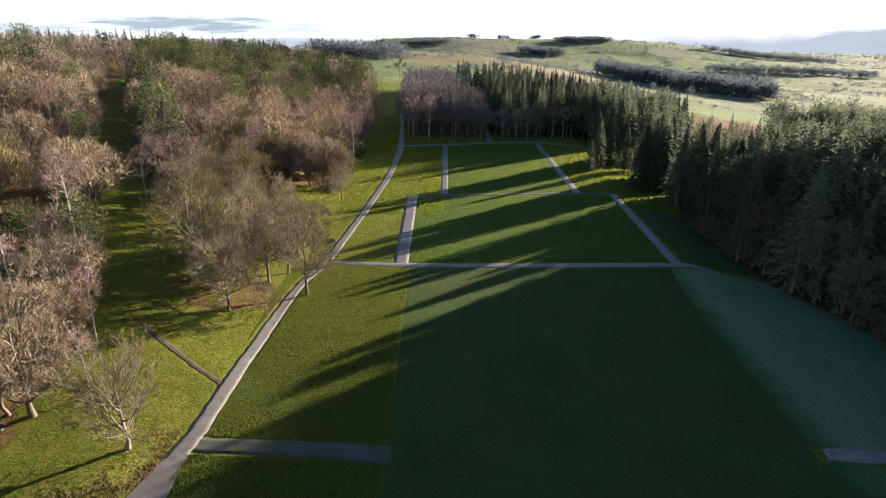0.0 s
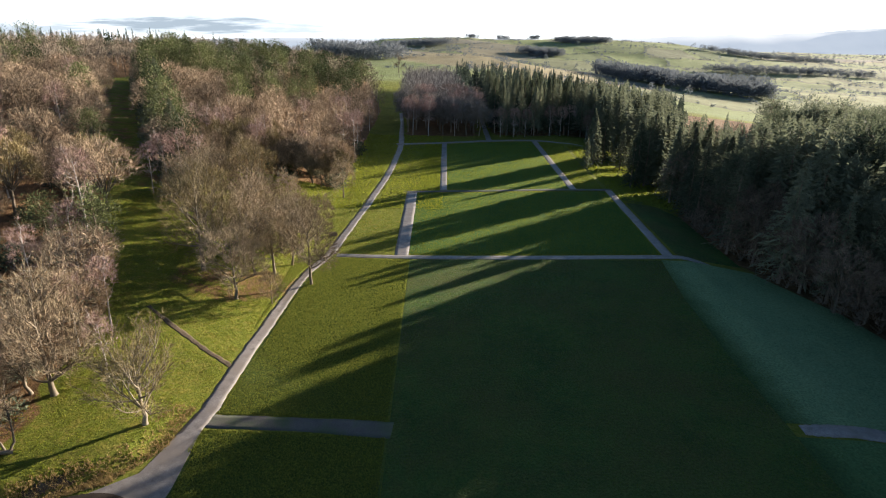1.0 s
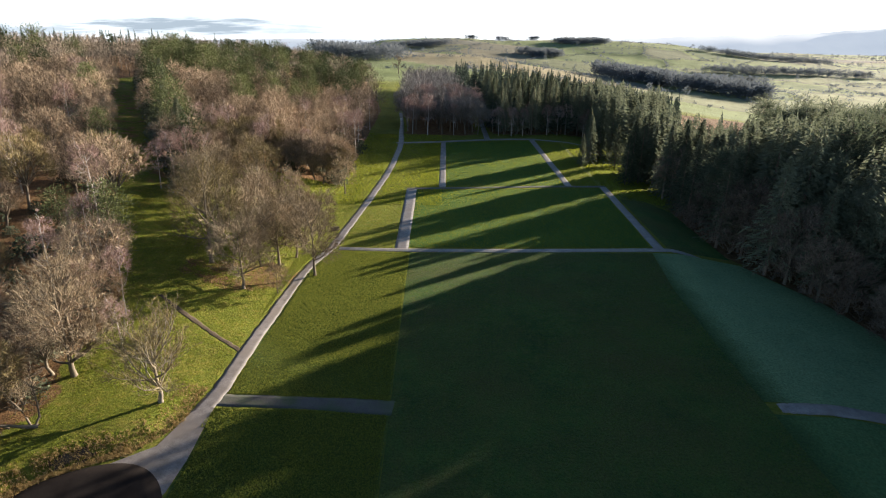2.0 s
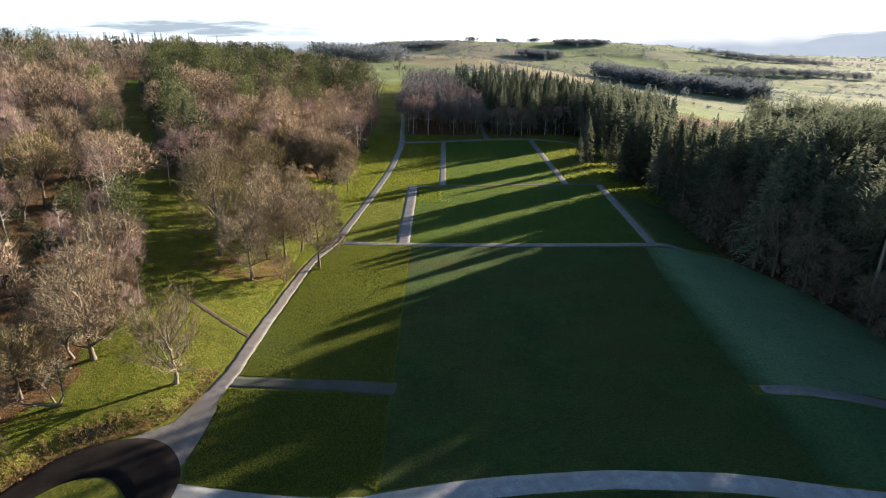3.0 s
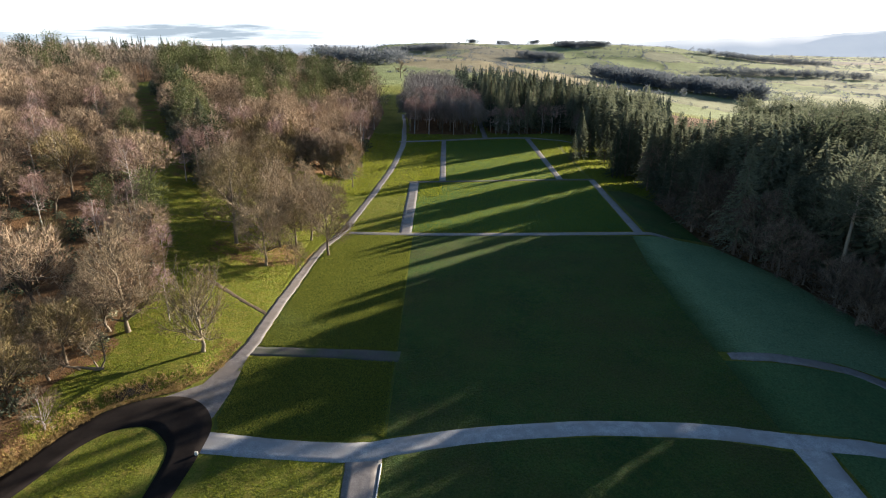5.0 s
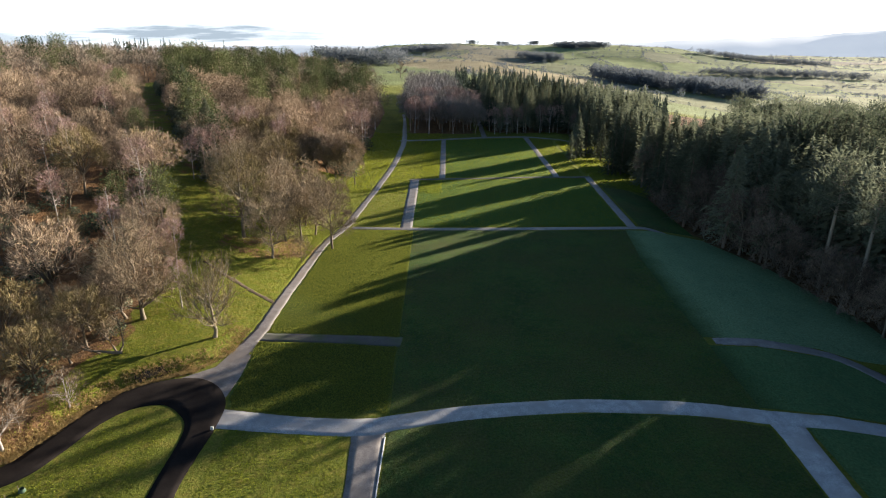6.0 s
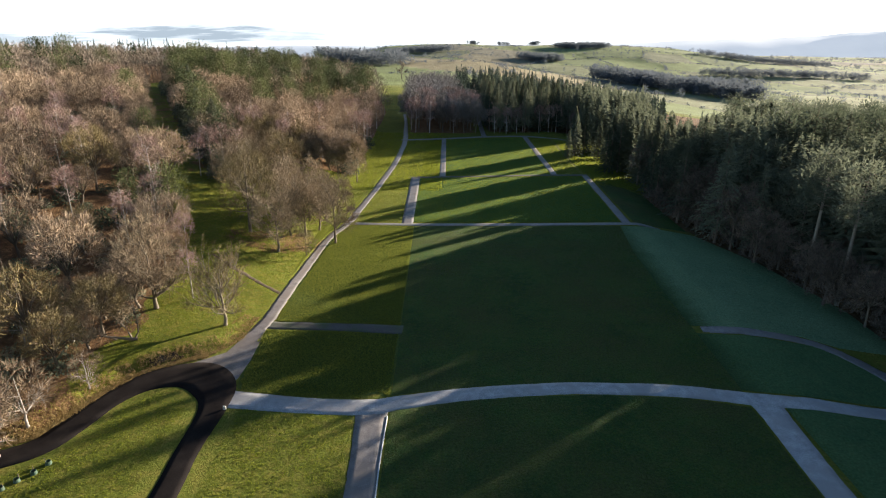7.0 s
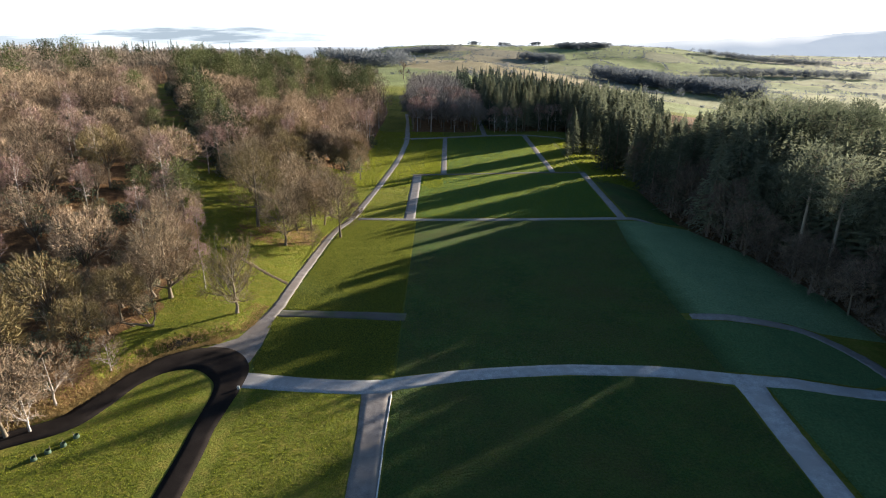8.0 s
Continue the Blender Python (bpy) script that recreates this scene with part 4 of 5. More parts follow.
def shade_height(x, y):
    """Height at which the wood's shade ends on the far side of the lawns."""
    q = y - 0.79 * x
    end = np.interp(q, [-60, 8, 13, 20.5, 22, 25, 26, 28, 29, 35, 37, 41, 42, 45, 46, 48, 49.5, 57, 58, 64, 65.5, 68.5, 69.5, 71.5, 74, 79.5, 80.5, 83.5, 90, 98],
                    [-20, -20, -14, -14, -9, -9, -17, -17, -10, -22, -26, -26, -45, -45, -28, -28, -45, -45, -37, -37, -23, -23, -31, -31, -28, -14, -15, -15, -14, -18])
    top = min(31.0 if 41 < q < 64 else 28.5, float(0.233 * ((min(x, 63) if y > 112 else x) - end) - lift1(x, y)))
    return min(top, low_top(x, y) * 1.12)


def east_scale(x, y, r):
    s = shade_height(x, y) / 26.0 * r.uniform(0.78, 1.0)
    if r.random() < 0.06:
        s *= 1.12
    if x < 92:
        s *= notch(x, y)
    return float(s)


taken = {}
re_ = random.Random(9)
for x, y in scatter(235, (52, 118, -50, 150), lambda x, y: bool(right_wood(x, y)) and (x < 90 or y < 10) and y - 0.79 * x < 99, 3.9, 8, taken):
    f = re_.random()
    if notch(x, y) < 0.3:
        continue
    if x < 73 and 54 < y < 80:
        plant(re_.choice(ashes), x, y, re_.uniform(0.55, 0.8), label="low dark leafless tree before the pines")
        continue
    if f < (0.48 if y < 100 and x < 78 else 0.2):
        plant(re_.choice(ashes), x, y, min(1.35, east_scale(x, y, re_) * (1.15 if x < 78 else 1.6)), label="tall dark leafless tree among conifers")
        continue
    if f > 0.74:
        plant(re_.choice(dark_pines), x, y, east_scale(x, y, re_), label="tall pine with a long bare trunk")
        continue
    t = re_.choice(firs) if f < 0.66 else re_.choice(spruces)
    plant(t, x, y, east_scale(x, y, re_) * (1.0 if f < 0.66 else 1.12), 1.0)
for x, y, s in ((43.0, 168.0, 0.42), (46.2, 172.2, 0.66), (46.8, 177.4, 0.72), (49.5, 180.0, 0.76), (52.5, 182.2, 0.78), (50.2, 176.6, 0.74), (56, 184, 0.8),
                (54.0, 170.6, 0.60), (59.5, 174.8, 0.62),
                (51.0, 149.4, 0.62), (53.2, 152.4, 0.80), (56.0, 153.6, 0.86), (56.0, 159.5, 0.88), (58.4, 157.2, 0.90), (61.2, 156.6, 0.90), (60.6, 163.4, 0.86), (64.0, 160.2, 0.88), (66.0, 166.2, 0.84),
                (60.0, 144.0, 0.90), (58.2, 139.6, 0.86), (63.8, 144.4, 0.94), (66.0, 148.4, 0.92), (70.0, 149.2, 0.96), (62.4, 140.2, 0.90), (67.0, 143.6, 0.94),
                (65.1, 137.7, 0.72), (60.0, 133.2, 0.68), (66.5, 133.5, 0.84), (62, 131, 0.86), (58, 127.6, 0.8),
                (60, 208.5, 0.72), (64, 212, 0.76), (68, 214, 0.8), (72, 217.5, 0.84), (66, 219, 0.8), (76, 222, 0.86), (62, 217, 0.74), (79, 228, 0.86), (71, 224, 0.84)):
    plant(spruces[int(x * 3) % 3], x, y, s, 1.02)
plant(firs[1], 69.3, 126.3, 0.93)
plant(firs[0], 69.0, 119.0, 1.0)
for x, y, s in ((70.0, 62.8, 1.0), (70.6, 73.5, 1.0), (67.1, 121.8, 0.82)):
    plant(edge_pine, x, y, s)

for x, q, s in ((84, 15, 1.12), (89, 20, 1.2), (86, 26, 1.1), (92, 31, 1.22), (85, 37, 1.12), (94, 24, 1.2), (90, 12, 1.15), (87, 43, 1.1), (95, 38, 1.2), (93, 6, 1.15), (88, 1, 1.1)):
    plant(firs[int(x) % 2], x, q + 0.79 * x, s)

# tall pines and firs whose heads stand above the far edge of the wood, on the falling slope
for k in range(46):
    rho, y = re_.uniform(0.52, 0.86), re_.uniform(112, 205)
    x = rho * (y + 15.6)
    h = 41.7 - re_.uniform(0.095, 0.118) * math.hypot(x, y + 15.6) - lift1(x, y)
    if 14 < h < 34 and x > 90:
        t = re_.choice(dark_pines if k % 3 else firs)
        plant(t, x, y, h / (26 if k % 3 == 0 else 24.5), label="tall pine above the falling slope" if k % 3 else "tall ragged fir above the falling slope")

# dark scrub along the foot of the eastern wood
for x, y in scatter(70, (52, 82, -40, 128), lambda x, y: bool(right_wood(x, y)) and not bool(right_wood(x - 6, y)), 2.6, 44, {}):
    plant(re_.choice(scrub), x, y, re_.uniform(0.8, 1.35), sink=0.1)

# the northern wood: bare trees at its foot, conifers behind
taken = {}
rn = random.Random(12)
for x, y in scatter(60, (-15, 22, 214, 262), lambda x, y: bool(north_wood(x, y)) and x < 14 + (y - 213) * 0.1, 4.6, 15, taken):
    plant(rn.choice(birches if rn.random() < 0.3 else grey_trees), x, y, rn.uniform(0.85, 1.1))
for x, y in scatter(14, (20, 62, 213, 223), lambda x, y: bool(north_wood(x, y + 3)), 4.0, 18, {}):
    plant(rn.choice(birches), x, y, rn.uniform(0.6, 0.85))
for x, y in scatter(80, (18, 75, 216, 270), lambda x, y: bool(north_wood(x, y)), 5.2, 16, taken):
    plant(rn.choice(spruces), x, y, rn.uniform(0.72, 0.95))


# ---------------------------------------------------------------- far woods, hedges and grass
def stuff(name, templates, places, mat, label, category):
    """Many small plants joined into one mesh."""
    vs, fs, base = [], [], 0
    for k, (x, y, s, g) in enumerate(places):
        tv, tf = templates[k % len(templates)]
        c, d = math.cos(g), math.sin(g)
        v = np.empty_like(tv)
        v[:, 0] = (tv[:, 0] * c - tv[:, 1] * d) * s + x
        v[:, 1] = (tv[:, 0] * d + tv[:, 1] * c) * s + y
        v[:, 2] = tv[:, 2] * s + lift1(x, y)
        vs.append(v); fs.append(tf + base)
        base += len(tv)
    me = mesh_of(name, np.concatenate(vs), np.concatenate(fs))
    me.materials.append(mat)
    return tagged(new(name, me), label, category, kind="stuff")


def far_bare(seed, H, R, n, w):
    b = Bits(seed)
    b.tube([Vector((0, 0, -0.5)), Vector((0, 0, H * 0.55))], [0.22, 0.1], 3)
    for _ in range(n):
        o = b.rand(1.0).normalized() * (b.r.random() ** 0.4)
        p = Vector((o.x * R, o.y * R, H * 0.62 + o.z * H * 0.34))
        d = (Vector((o.x, o.y, o.z * 0.6 + 0.7)) + b.rand(0.35)).normalized()
        b.sliver(p, d, b.r.uniform(1.2, 2.6), w * b.r.uniform(0.6, 1.3))
    return np.array([tuple(q) for q in b.v], np.float32), np.array(b.f, np.int32)


def far_spruce(seed, H, R, n, w, taper=1.0):
    b = Bits(seed)
    for k in range(n):
        u = (k / n) ** 0.85
        g = k * 2.399 + b.r.uniform(-0.4, 0.4)
        out = Vector((math.cos(g), math.sin(g), 0))
        reach = R * (1 - u) ** taper * b.r.uniform(0.6, 1.15) + 0.15
        p = Vector((0, 0, H * (0.12 + 0.86 * u))) + out * reach * 0.25
        b.sliver(p, (out + Vector((0, 0, b.r.uniform(-0.7, 0.1)))).normalized(), reach, w * (1.2 - 0.8 * u))
    b.sliver(Vector((0, 0, H * 0.9)), Vector((0, 0, 1)), H * 0.12, 0.35)
    return np.array([tuple(q) for q in b.v], np.float32), np.array(b.f, np.int32)


def far_clump(seed, H, R, n, w):
    b = Bits(seed)
    for _ in range(n):
        o = b.rand(1.0).normalized() * (b.r.random() ** 0.35)
        p = Vector((o.x * R, o.y * R, H * 0.55 + o.z * H * 0.45))
        d = (o + Vector((0, 0, 0.3)) + b.rand(0.5)).normalized()
        b.sliver(p, d, b.r.uniform(0.8, 1.8) * w * 1.6, w * b.r.uniform(0.8, 1.6))
    return np.array([tuple(q) for q in b.v], np.float32), np.array(b.f, np.int32)


def far_pine(seed, H, R, n, w):
    b = Bits(seed)
    b.tube([Vector((0, 0, -0.5)), Vector((0, 0, H * 0.7))], [0.2, 0.1], 3)
    for k in range(7):
        g = k * 2.4
        u = 0.15 + 0.12 * k
        c = Vector((math.cos(g) * R * (0.75 - 0.55 * u), math.sin(g) * R * (0.75 - 0.55 * u), H * (0.42 + 0.52 * u)))
        for _ in range(n // 7):
            o = b.rand(1.0).normalized()
            p = c + Vector((o.x * R * 0.42, o.y * R * 0.42, abs(o.z) * R * 0.30)) * (b.r.random() ** 0.3)
            b.sliver(p, (o + Vector((0, 0, 0.6)) + b.rand(0.4)).normalized(), b.r.uniform(0.5, 1.1), w * b.r.uniform(0.7, 1.4))
    return np.array([tuple(q) for q in b.v], np.float32), np.array(b.f, np.int32)


def joined(bits):
    """Trunk and crown of a tree as one template."""
    a, b = bits
    v = np.array([tuple(q) for q in a.v + b.v], np.float32)
    return v, np.array(a.f + [(i + len(a.v), j + len(a.v), k + len(a.v)) for i, j, k in b.f], np.int32)


rf = random.Random(21)
T_OAK = [joined(wood_tree(25 + k, 13.5, (6.0, 5.2, 5.6)[k], 0.25, 0.27, puffs=20, per=66, twig_w=0.095, twig_l=1.05, inner=200)) for k in range(3)]
for k in range(5):
    stuff("hillside_bare_wood", T_OAK, far_oaks[k::5], M_TWIG, "leafless brown broadleaf wood climbing the hillside", "woodland")
T_BARE = [far_bare(100 + k, 14, 4.2, 230, 0.17) for k in range(5)]
T_SPR = [far_spruce(110 + k, 19, 3.4, 130, 1.4) for k in range(4)]
T_PINE = [far_pine(120 + k, 13, 4.6, 260, 0.42) for k in range(5)]
T_HEDGE = [far_clump(140 + k, 8, 5.0, 13, 2.0) for k in range(4)]
T_DIST = [far_clump(130 + k, 11, 4.4, 80, 0.8) for k in range(4)]


def places(pts, lo, hi):
    return [(x, y, rf.uniform(lo, hi), rf.uniform(0, 6.28)) for x, y in pts]


taken = {}
west = scatter(1100, (-420, -26, 150, 520), lambda x, y: bool(left_wood(x, y)) and (y > 232 or x < -148) and from_line(x, y, RIDE) > 9, 6.5, 31, taken, 60000)
bare_w, pine_w, spr_w = [], [], []
for x, y in west:
    g = math.hypot(x, y)
    f = rf.random()
    piney = 225 < y < 400
    if g > 430 and f < 0.6:
        spr_w.append((x, y))
    elif f < (0.12 if ride_side(x, y) < 0 else 0.48 if piney and x < -40 else 0.25):
        pine_w.append((x, y))
    else:
        bare_w.append((x, y))
stuff("far_bare_wood", T_BARE, places(bare_w, 0.8, 1.1), M_FARBARE, "leafless brown woodland covering the hill", "woodland")
for x, y in pine_w:
    if y < 340 and x > -190:
        plant(rw.choice(pines), x, y, rw.uniform(0.9, 1.3))
pine_w = [p for p in pine_w if p[1] >= 340 or p[0] <= -190]
stuff("far_pine_wood", T_PINE, places(pine_w, 0.85, 1.25), M_PINE, "green pine woodland on the hilltop", "woodland")
stuff("far_spruce_wood", T_SPR, places(spr_w, 0.5, 0.95), M_FARCON, "spruce plantation along the skyline", "woodland")
north = scatter(640, (-20, 190, 226, 400), lambda x, y: bool(north_wood(x, y)) and x < 0.385 * (y + 15.6) and (y > 264 or x > 76 or (x > 20 and y > 224)) and y < 380 - 0.55 * max(0, x - 20), 4.7, 33, {}, 40000)
stuff("north_spruce_wood", T_SPR, places([p for p in north if p[0] > 8], 0.75, 1.0), M_FARCON, "dense dark conifer plantation behind the lawns", "woodland")
stuff("north_bare_wood", T_BARE, places([p for p in north if p[0] <= 8], 0.85, 1.1), M_TWIG_GREY, "leafless grey woodland behind the lawns", "woodland")


def lowered(pts, lo, hi, tall):
    """Places on the slope, the trees kept under the low middle of the wood."""
    return [(x, y, min(s, low_top(x, y) / tall), g) for x, y, s, g in places(pts, lo, hi)]


slope = scatter(420, (74, 260, 20, 260), lambda x, y: (x > 92 or y > 118) and x > 74 and (x > 104 or y - 0.79 * x < 97) and y < 262 - 0.25 * (x - 74), 5.8, 34, {}, 40000)
stuff("slope_bare_wood", T_BARE, lowered([p for k, p in enumerate(slope) if k % 3], 0.85, 1.15, 14), M_FARBARE, "leafless wood on the falling slope", "woodland")
stuff("slope_conifer_wood", T_SPR, lowered([p for k, p in enumerate(slope) if k % 3 == 0], 0.8, 1.1, 19), M_FARCON, "conifers on the falling slope", "woodland")

T_TALL = [far_spruce(150 + k, 25, 4.2, 230, 1.0, 0.62) for k in range(4)]


def deep_wood(x, y):
    """The hidden depth of the eastern wood, with the same gaps towards the sun."""
    q = y - 0.79 * x
    if q < 99.5:
        return bool(right_wood(x - 8, y)) and notch(x, y) == 1.0
    if x < 58:
        return False
    return 105.5 < q < 118.5 and x < 78 or 135.5 < q < 143.0 and x < 76 or 159 < q < 192 and x < 92


deep = scatter(900, (58, 112, -70, 250), deep_wood, 2.9, 36, {}, 120000)
stuff("east_conifer_wood", T_TALL, [(x, y, rf.uniform(0.66, 0.92) if y > 150 else rf.uniform(0.88, 1.0) * shade_height(x, y) / 25.0, rf.uniform(0, 6.28)) for x, y in deep], M_SPRUCE, "dense tall conifers inside the eastern wood", "woodland")

# hedges and copses in the valley
rh = np.random.RandomState(4)
hy = 480 + 2200 * rh.uniform(0, 1, 110000) ** 0.7
cand = np.stack([hy * rh.uniform(-0.14, 0.80, 110000), hy], 1)
_, gap = nearest_field(cand[:, 0], cand[:, 1])
hedge = [tuple(p) for p, q in zip(cand, gap) if q < 4.5]
lone_trees = [tuple(p) for p in cand[:420]]
stuff("hedgerow", T_HEDGE, places(hedge, 0.22, 0.48), M_DIST_HAZED, "hedges and small trees between the valley fields", "hedge")
stuff("field_trees", T_DIST, places(lone_trees, 0.5, 1.15), M_DIST_HAZED, "scattered leafless trees in the valley fields", "tree")


def blob(cx, cy, rx, ry, n):
    out = []
    while len(out) < n:
        a, b = rf.uniform(-1, 1), rf.uniform(-1, 1)
        if a * a + b * b < 1:
            out.append((cx + a * rx, cy + b * ry))
    return out


mound = blob(270, 860, 52, 75, 260) + blob(318, 810, 52, 70, 260) + blob(366, 758, 46, 50, 200)
stuff("copse", T_DIST, places(mound, 0.8, 1.9), M_DIST_HAZED, "broad leafless copse on the valley side", "woodland")
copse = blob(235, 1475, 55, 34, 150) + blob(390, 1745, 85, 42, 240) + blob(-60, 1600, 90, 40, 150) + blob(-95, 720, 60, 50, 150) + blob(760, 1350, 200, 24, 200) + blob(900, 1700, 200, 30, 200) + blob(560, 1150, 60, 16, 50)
stuff("copse", T_DIST, places(copse, 1.0, 1.6), M_DIST_HAZED, "dark leafless copses on the valley side", "woodland")
crest = []
for cx in (88, 180, 272):
    crest += blob(cx, 1850, 20, 10, 26)
stuff("hilltop_clump", T_DIST, places(crest, 0.9, 1.25), M_DIST_HAZED, "clumps of trees on the hill crest", "trees")
lone = make_tree("oak_tree", bare_tree(91, 15, 6.0, 0.28, 0.4, limbs=8, subs=5, fine=3, twigs=10, twig_w=0.12, twig_l=1.4), M_BARK, M_TWIG, "lone leafless oak in a bright field", "tree", "field oak")
plant(lone, -37.7, 533.0, 1.0)

# the ridge closing the valley, its blue haze painted as a glow
rv, rfc = [], []
cols = 140
for k in range(cols + 1):
    x = -1500 + 5200 * k / cols
    crest_z = np.interp(x, [-1500, 500, 969, 1277, 1582, 1887, 2190, 2400, 3700], [-90, -66, -53, -42, -26, -12, 7, 20, 40]) + 3.5 * math.sin(x * 0.006) + 1.6 * math.sin(x * 0.021)
    for y, z in ((2950, -150), (3150, -95 + 0.3 * (crest_z + 95)), (3350, crest_z), (3700, crest_z - 40)):
        rv.append((x, y, z))
for k in range(cols):
    for s in range(3):
        a = k * 4 + s
        rfc.append((a, a + 4, a + 5, a + 1))
m_ridge, n_, l_, b_ = nodes_of("ridge_haze_glow")
# emission stands in for the pale blue haze in front of the ridge
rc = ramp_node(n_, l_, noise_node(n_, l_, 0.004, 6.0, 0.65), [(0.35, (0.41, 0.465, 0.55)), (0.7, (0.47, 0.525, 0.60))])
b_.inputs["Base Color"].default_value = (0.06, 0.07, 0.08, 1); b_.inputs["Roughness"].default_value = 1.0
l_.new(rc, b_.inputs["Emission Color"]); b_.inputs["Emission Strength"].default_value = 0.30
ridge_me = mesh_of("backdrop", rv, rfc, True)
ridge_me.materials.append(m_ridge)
tagged(new("backdrop", ridge_me), "far ridge beyond the valley, its pale blue haze painted as glow", "hills", kind="structure")


def tufts(name, spots, mat, label, lo, hi, w, per=3, lean=0.45):
    b = Bits(len(spots))
    for x, y in spots:
        z = lift1(x, y) - 0.02
        for _ in range(per):
            d = (Vector((0, 0, 1)) + b.rand(lean)).normalized()
            d.z = abs(d.z)
            b.sliver(Vector((x + b.r.gauss(0, 0.12), y + b.r.gauss(0, 0.12), z)), d, b.r.uniform(lo, hi), w)
    me = b.mesh(name, mat)
    return tagged(new(name, me), label, "grass", kind="stuff")


def blades(name, x, y, mat, label, lo, hi, w, rsd):
    """Upright blades of grass, three corners each, as one mesh."""
    n = len(x)
    z = lift(x, y)
    g, h, a = rsd.uniform(0, 6.283, n), rsd.uniform(lo, hi, n), rsd.normal(0, 0.35, (n, 2))
    s = np.stack([np.cos(g), np.sin(g)], 1) * w / 2 * rsd.uniform(0.6, 1.3, (n, 1))
    v = np.empty((n, 3, 3), np.float32)
    v[:, 0, 0], v[:, 0, 1], v[:, 0, 2] = x - s[:, 0], y - s[:, 1], z - 0.01
    v[:, 1, 0], v[:, 1, 1], v[:, 1, 2] = x + s[:, 0], y + s[:, 1], z - 0.01
    v[:, 2, 0], v[:, 2, 1], v[:, 2, 2] = x + a[:, 0] * h, y + a[:, 1] * h, z + h
    me = mesh_of(name, v.reshape(-1, 3), np.arange(n * 3).reshape(-1, 3))
    me.materials.append(mat)
    return tagged(new(name, me), label, "grass", kind="stuff")


def off_paths(x, y):
    ok = np.ones(len(x), bool)
    for pts in LAID:
        ok &= from_line(x, y, [(p[0], p[1]) for p in pts]) > max(p[2] for p in pts[1:-1]) / 2 + 0.15
    ok &= ~((x > -33) & (x < -24.8) & (y > 29) & (y < 43))
    return ok


rb = np.random.RandomState(17)


def sown(n, x0, x1, y0, y1, bias=1.0):
    return rb.uniform(x0, x1, n), y0 + (y1 - y0) * rb.uniform(0, 1, n) ** bias


bx, by = sown(190000, -62, -5.6, -12, 130, 1.25)
keep = off_paths(bx, by) & ~left_wood(bx, by) & ~((bx < -43.5 + 2.5 * np.sin(by * 0.31)) & (by > 22) & (by < 62) & (rb.uniform(0, 1, len(bx)) < 0.8))
blades("grass_blades", bx[keep], by[keep], M_BLADE, "short sunlit grass on the park slope", 0.05, 0.13, 0.13, rb)
bx, by = sown(150000, -26, -5.7, 28, 96)
keep = off_paths(bx, by)
blades("lawn_blades", bx[keep], by[keep], M_BLADE_SIDE, "short upright turf on the side lawns", 0.07, 0.17, 0.19, rb)
bx, by = sown(52000, -62, -5.6, -12, 110, 1.2)
keep = off_paths(bx, by) & ~left_wood(bx, by) & (np.sin(bx * 0.9 + by * 0.35) + np.sin(by * 1.3 - bx * 0.4) + rb.normal(0, 0.8, len(bx)) > 0.2)
blades("grass_tussocks", bx[keep], by[keep], M_BLADE, "small uneven tussocks in the sunlit grass", 0.08, 0.19, 0.13, rb)
bx, by = sown(40000, -50, 0.5, 125, 215)
keep = off_paths(bx, by) & ~left_wood(bx, by)
blades("grass_blades", bx[keep], by[keep], M_BLADE, "sunlit grass on the far park slope", 0.12, 0.28, 0.30, rb)
bx, by = sown(14000, 43.5, 62, 132, 200)
keep = off_paths(bx, by)
blades("grass_blades", bx[keep], by[keep], M_BLADE, "sunlit rough grass at the foot of the spruces", 0.10, 0.28, 0.28, rb)
bx, by = sown(120000, -5.6, 42.5, 5, 100, 1.1)
keep = off_paths(bx, by)
blades("lawn_blades", bx[keep], by[keep], M_BLADE_DARK, "short dense turf on the mown lawns", 0.05, 0.11, 0.15, rb)
bx, by = sown(110000, -5.6, 42.5, 97, 206)
keep = off_paths(bx, by)
blades("lawn_blades", bx[keep], by[keep], M_BLADE_LAWN, "short dense turf on the far lawns", 0.07, 0.15, 0.21, rb)

bank = [(-54, 15.6), (-48.6, 18.7), (-43.5, 22.2), (-41.9, 26.0), (-40.3, 30.5), (-38.0, 34.6), (-34.5, 36.9), (-30.9, 38.6), (-27.6, 43.5), (-27.2, 50)]
spots = []
for (ax, ay), (bx_, by_) in zip(bank, bank[1:]):
    n = int(120 * math.hypot(bx_ - ax, by_ - ay) * (0.35 if ay > 38 else 1.0))
    ll = math.hypot(bx_ - ax, by_ - ay)
    for _ in range(n):
        u, o = rf.random(), 0.15 + abs(rf.gauss(0, 1.15))
        spots.append((ax + (bx_ - ax) * u - (by_ - ay) / ll * o, ay + (by_ - ay) * u + (bx_ - ax) / ll * o))
tufts("dead_grass", spots, M_STRAW, "tan dead grass tussocks on the road bank", 0.10, 0.34, 0.11, per=5)


# ---------------------------------------------------------------- small things
def part(name, bits, mat, parent, label=""):
    ob = new(name, bits.mesh(name, mat))
    ob.parent = parent
    if label:
        ob["label"] = label
    return ob


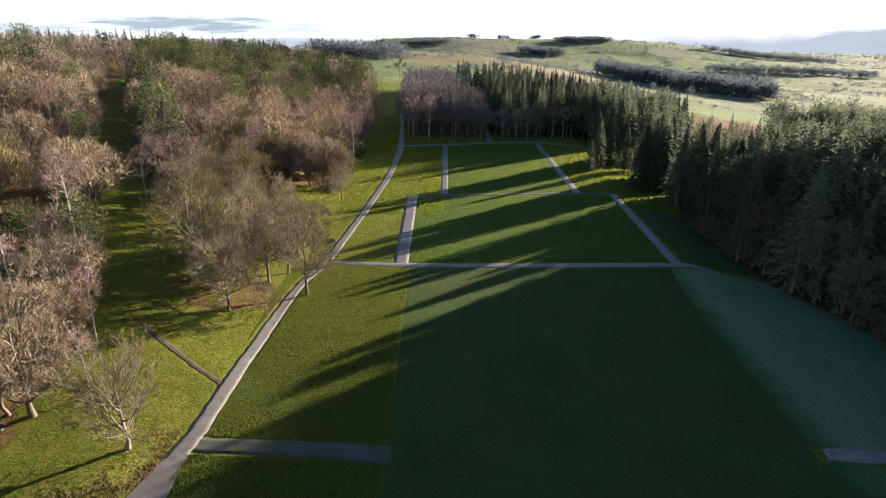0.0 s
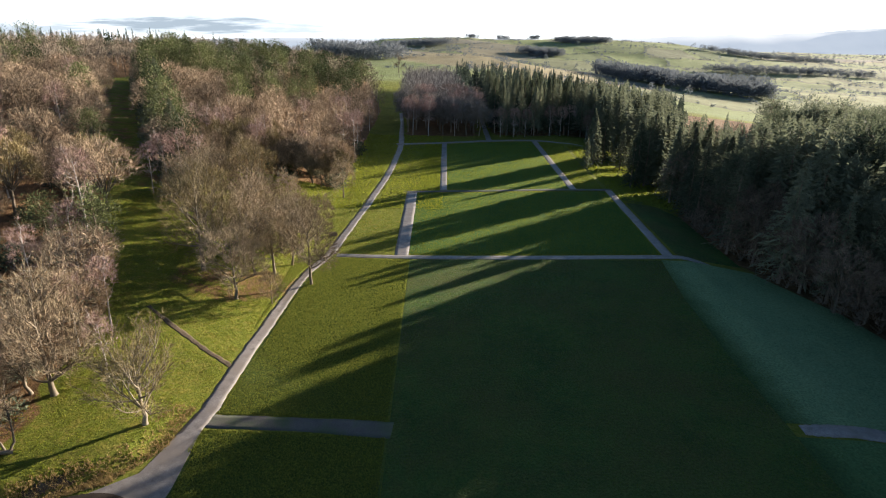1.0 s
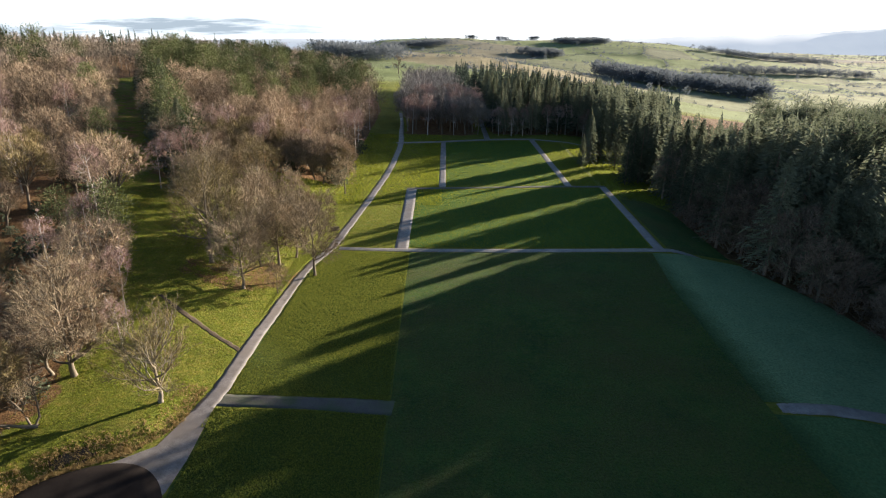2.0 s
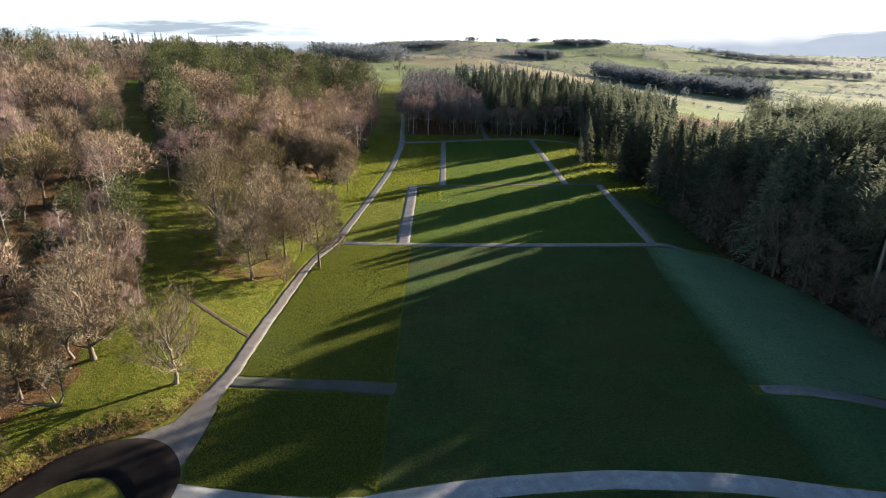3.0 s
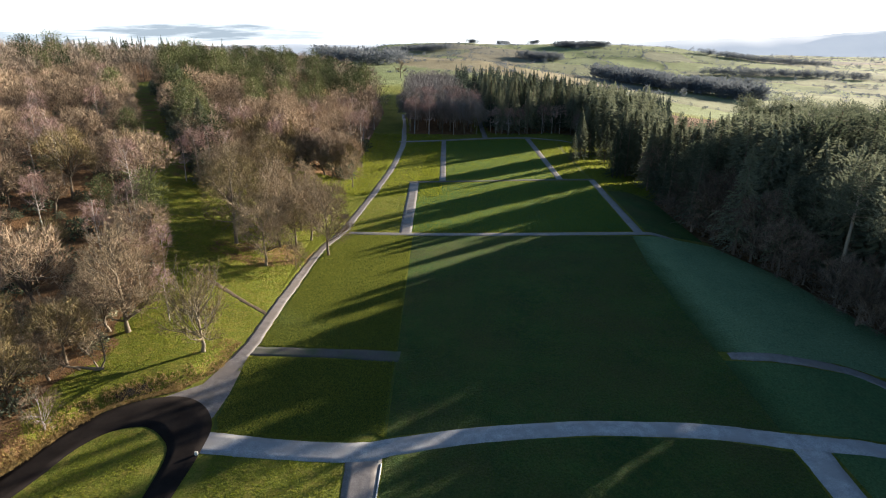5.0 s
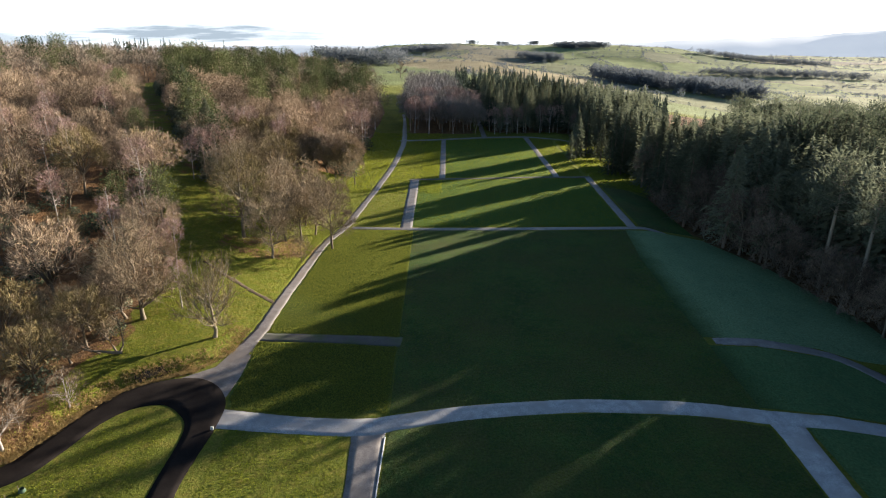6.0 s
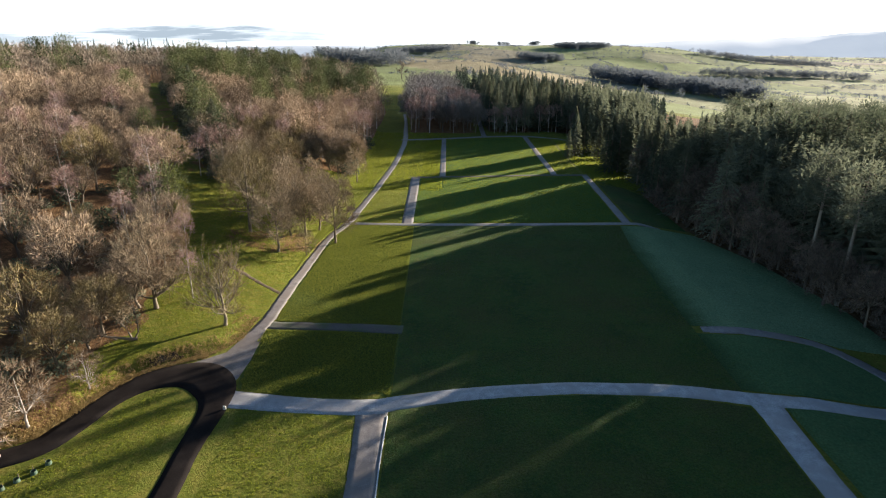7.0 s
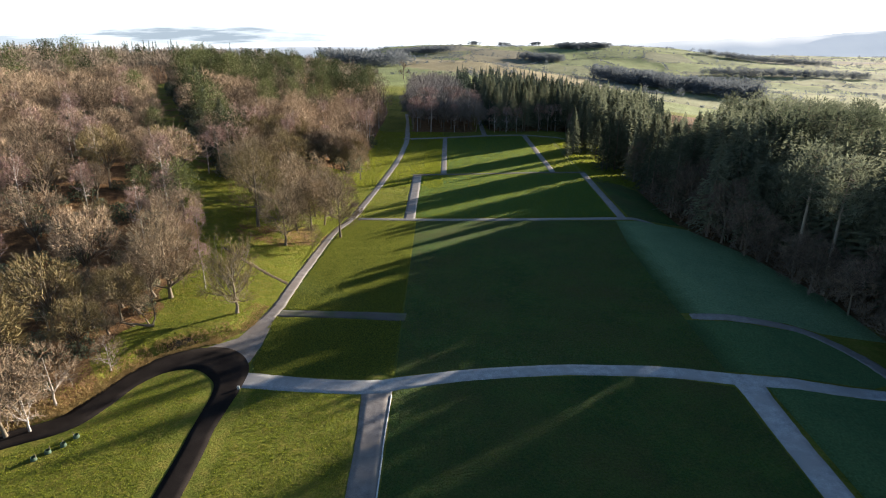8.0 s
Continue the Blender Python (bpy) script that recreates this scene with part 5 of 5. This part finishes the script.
fallen = tagged(new("fallen_tree"), "fallen dark tree with leaning stems on grass", "fallen tree")
fb = Bits(77)
grow_limb(fb, Vector((0.9, 0.3, 0.1)), Vector((-1, -0.25, 0.12)), 4.6, 0.26, 5, 7, 0.01, 0.10)
part("log", fb, M_BARK, fallen)
for k, (p, d, n) in enumerate((((0.6, 0.2, 0.2), (0.5, 0.1, 1.0), 5.5), ((0.3, 0.1, 0.2), (-0.35, 0.3, 1.0), 4.6), ((-1.6, -0.4, 0.3), (-0.7, -0.3, 0.8), 3.0))):
    lb = Bits(80 + k)
    pts, _ = grow_limb(lb, Vector(p), Vector(d), n, 0.13, 5, 6, 0.05, 0.18)
    for q in pts[2:]:
        for _ in range(5):
            sp, sd = grow_limb(lb, q, (Vector(d) * 0.4 + lb.rand(0.7)).normalized(), 1.6, 0.04, 2, 4, 0.05, 0.2)
            for _ in range(12):
                lb.sliver(sp[0].lerp(sp[2], lb.r.random()), (sd + lb.rand(0.6)).normalized(), lb.r.uniform(0.4, 0.9), 0.04)
    part("stem", lb, M_BARK, fallen)
fallen.matrix_basis = Matrix.Translation((-42.4, 41.0, lift1(-42.4, 41.0)))

post = tagged(new("marker_stone"), "small pale stone marker at the road junction", "stone")
bm = bmesh.new()
bmesh.ops.create_cube(bm, size=1.0)
bmesh.ops.scale(bm, vec=(0.34, 0.26, 0.5), verts=bm.verts)
bmesh.ops.bevel(bm, geom=bm.edges[:], offset=0.05, segments=2, affect="EDGES")
bmesh.ops.translate(bm, vec=(0, 0, 0.2), verts=bm.verts)
me = bpy.data.meshes.new("stone"); bm.to_mesh(me); bm.free(); me.materials.append(M_STONE)
ob = new("stone", me); ob.parent = post
post.matrix_basis = Matrix.Translation((-24.75, 27.3, lift1(-24.75, 27.3)))


def tree_guard():
    """A short green plastic tube on a stake."""
    g = tagged(new("tree_guard"), "low green plastic guard round a newly planted tree", "tree guard", "tree guards")
    for name, r0, r1, h0, h1, mat in (("tube", 0.34, 0.26, 0.0, 0.42, M_GUARD), ("stake", 0.035, 0.03, 0.0, 0.8, M_BARK)):
        bm = bmesh.new()
        bmesh.ops.create_cone(bm, cap_ends=name == "stake", segments=14, radius1=r0, radius2=r1, depth=h1 - h0)
        bmesh.ops.translate(bm, vec=(0.26 if name == "stake" else 0, 0, (h0 + h1) / 2), verts=bm.verts)
        if name == "tube":
            bmesh.ops.solidify(bm, geom=bm.faces[:], thickness=0.02)
        me = bpy.data.meshes.new(name); bm.to_mesh(me); bm.free(); me.materials.append(mat)
        ob = new(name, me); ob.parent = g
    return g


guard = tree_guard()
for k, (x, y) in enumerate(((-42.1, 14.5), (-41.3, 15.6), (-40.3, 16.7), (-39.7, 18.1))):
    m = Matrix.Translation((x, y, lift1(x, y) - 0.03)) @ Matrix.Rotation(k * 1.1, 4, "Z")
    if k:
        copy_thing(guard, m)
    else:
        guard.matrix_basis = m


def log_pile(x, y, turn):
    """Four sawn logs, stacked."""
    pile = tagged(new("log_pile"), "small stack of sawn logs beneath a leaning tree", "log pile")
    for k, (o, z, r0, ln) in enumerate(((-0.42, 0.19, 0.20, 1.7), (0.0, 0.18, 0.18, 1.5), (0.40, 0.2, 0.21, 1.6), (-0.18, 0.5, 0.19, 1.4), (0.22, 0.5, 0.17, 1.5))):
        lg = Bits(200 + k)
        lg.tube([Vector((-ln / 2, o, z)), Vector((0, o + 0.03, z + 0.01)), Vector((ln / 2, o, z))], [r0, r0 * 0.97, r0 * 0.93], 10)
        body = part("log", lg, M_BARK, pile)
        for e, rad in ((-1, r0), (1, r0 * 0.93)):
            c = Bits(0)
            c.v = [Vector((e * (ln / 2 + 0.004), o, z))] + [Vector((e * (ln / 2 + 0.004), o + math.cos(g * 0.6283) * rad, z + math.sin(g * 0.6283) * rad)) for g in range(10)]
            c.f = [(0, 1 + g, 1 + (g + 1) % 10) for g in range(10)]
            part("sawn_end", c, M_STRAW, body, "pale sawn end")
    pile.matrix_basis = Matrix.Translation((x, y, lift1(x, y))) @ Matrix.Rotation(turn, 4, "Z")


log_pile(-21.7, 106.8, 0.35)
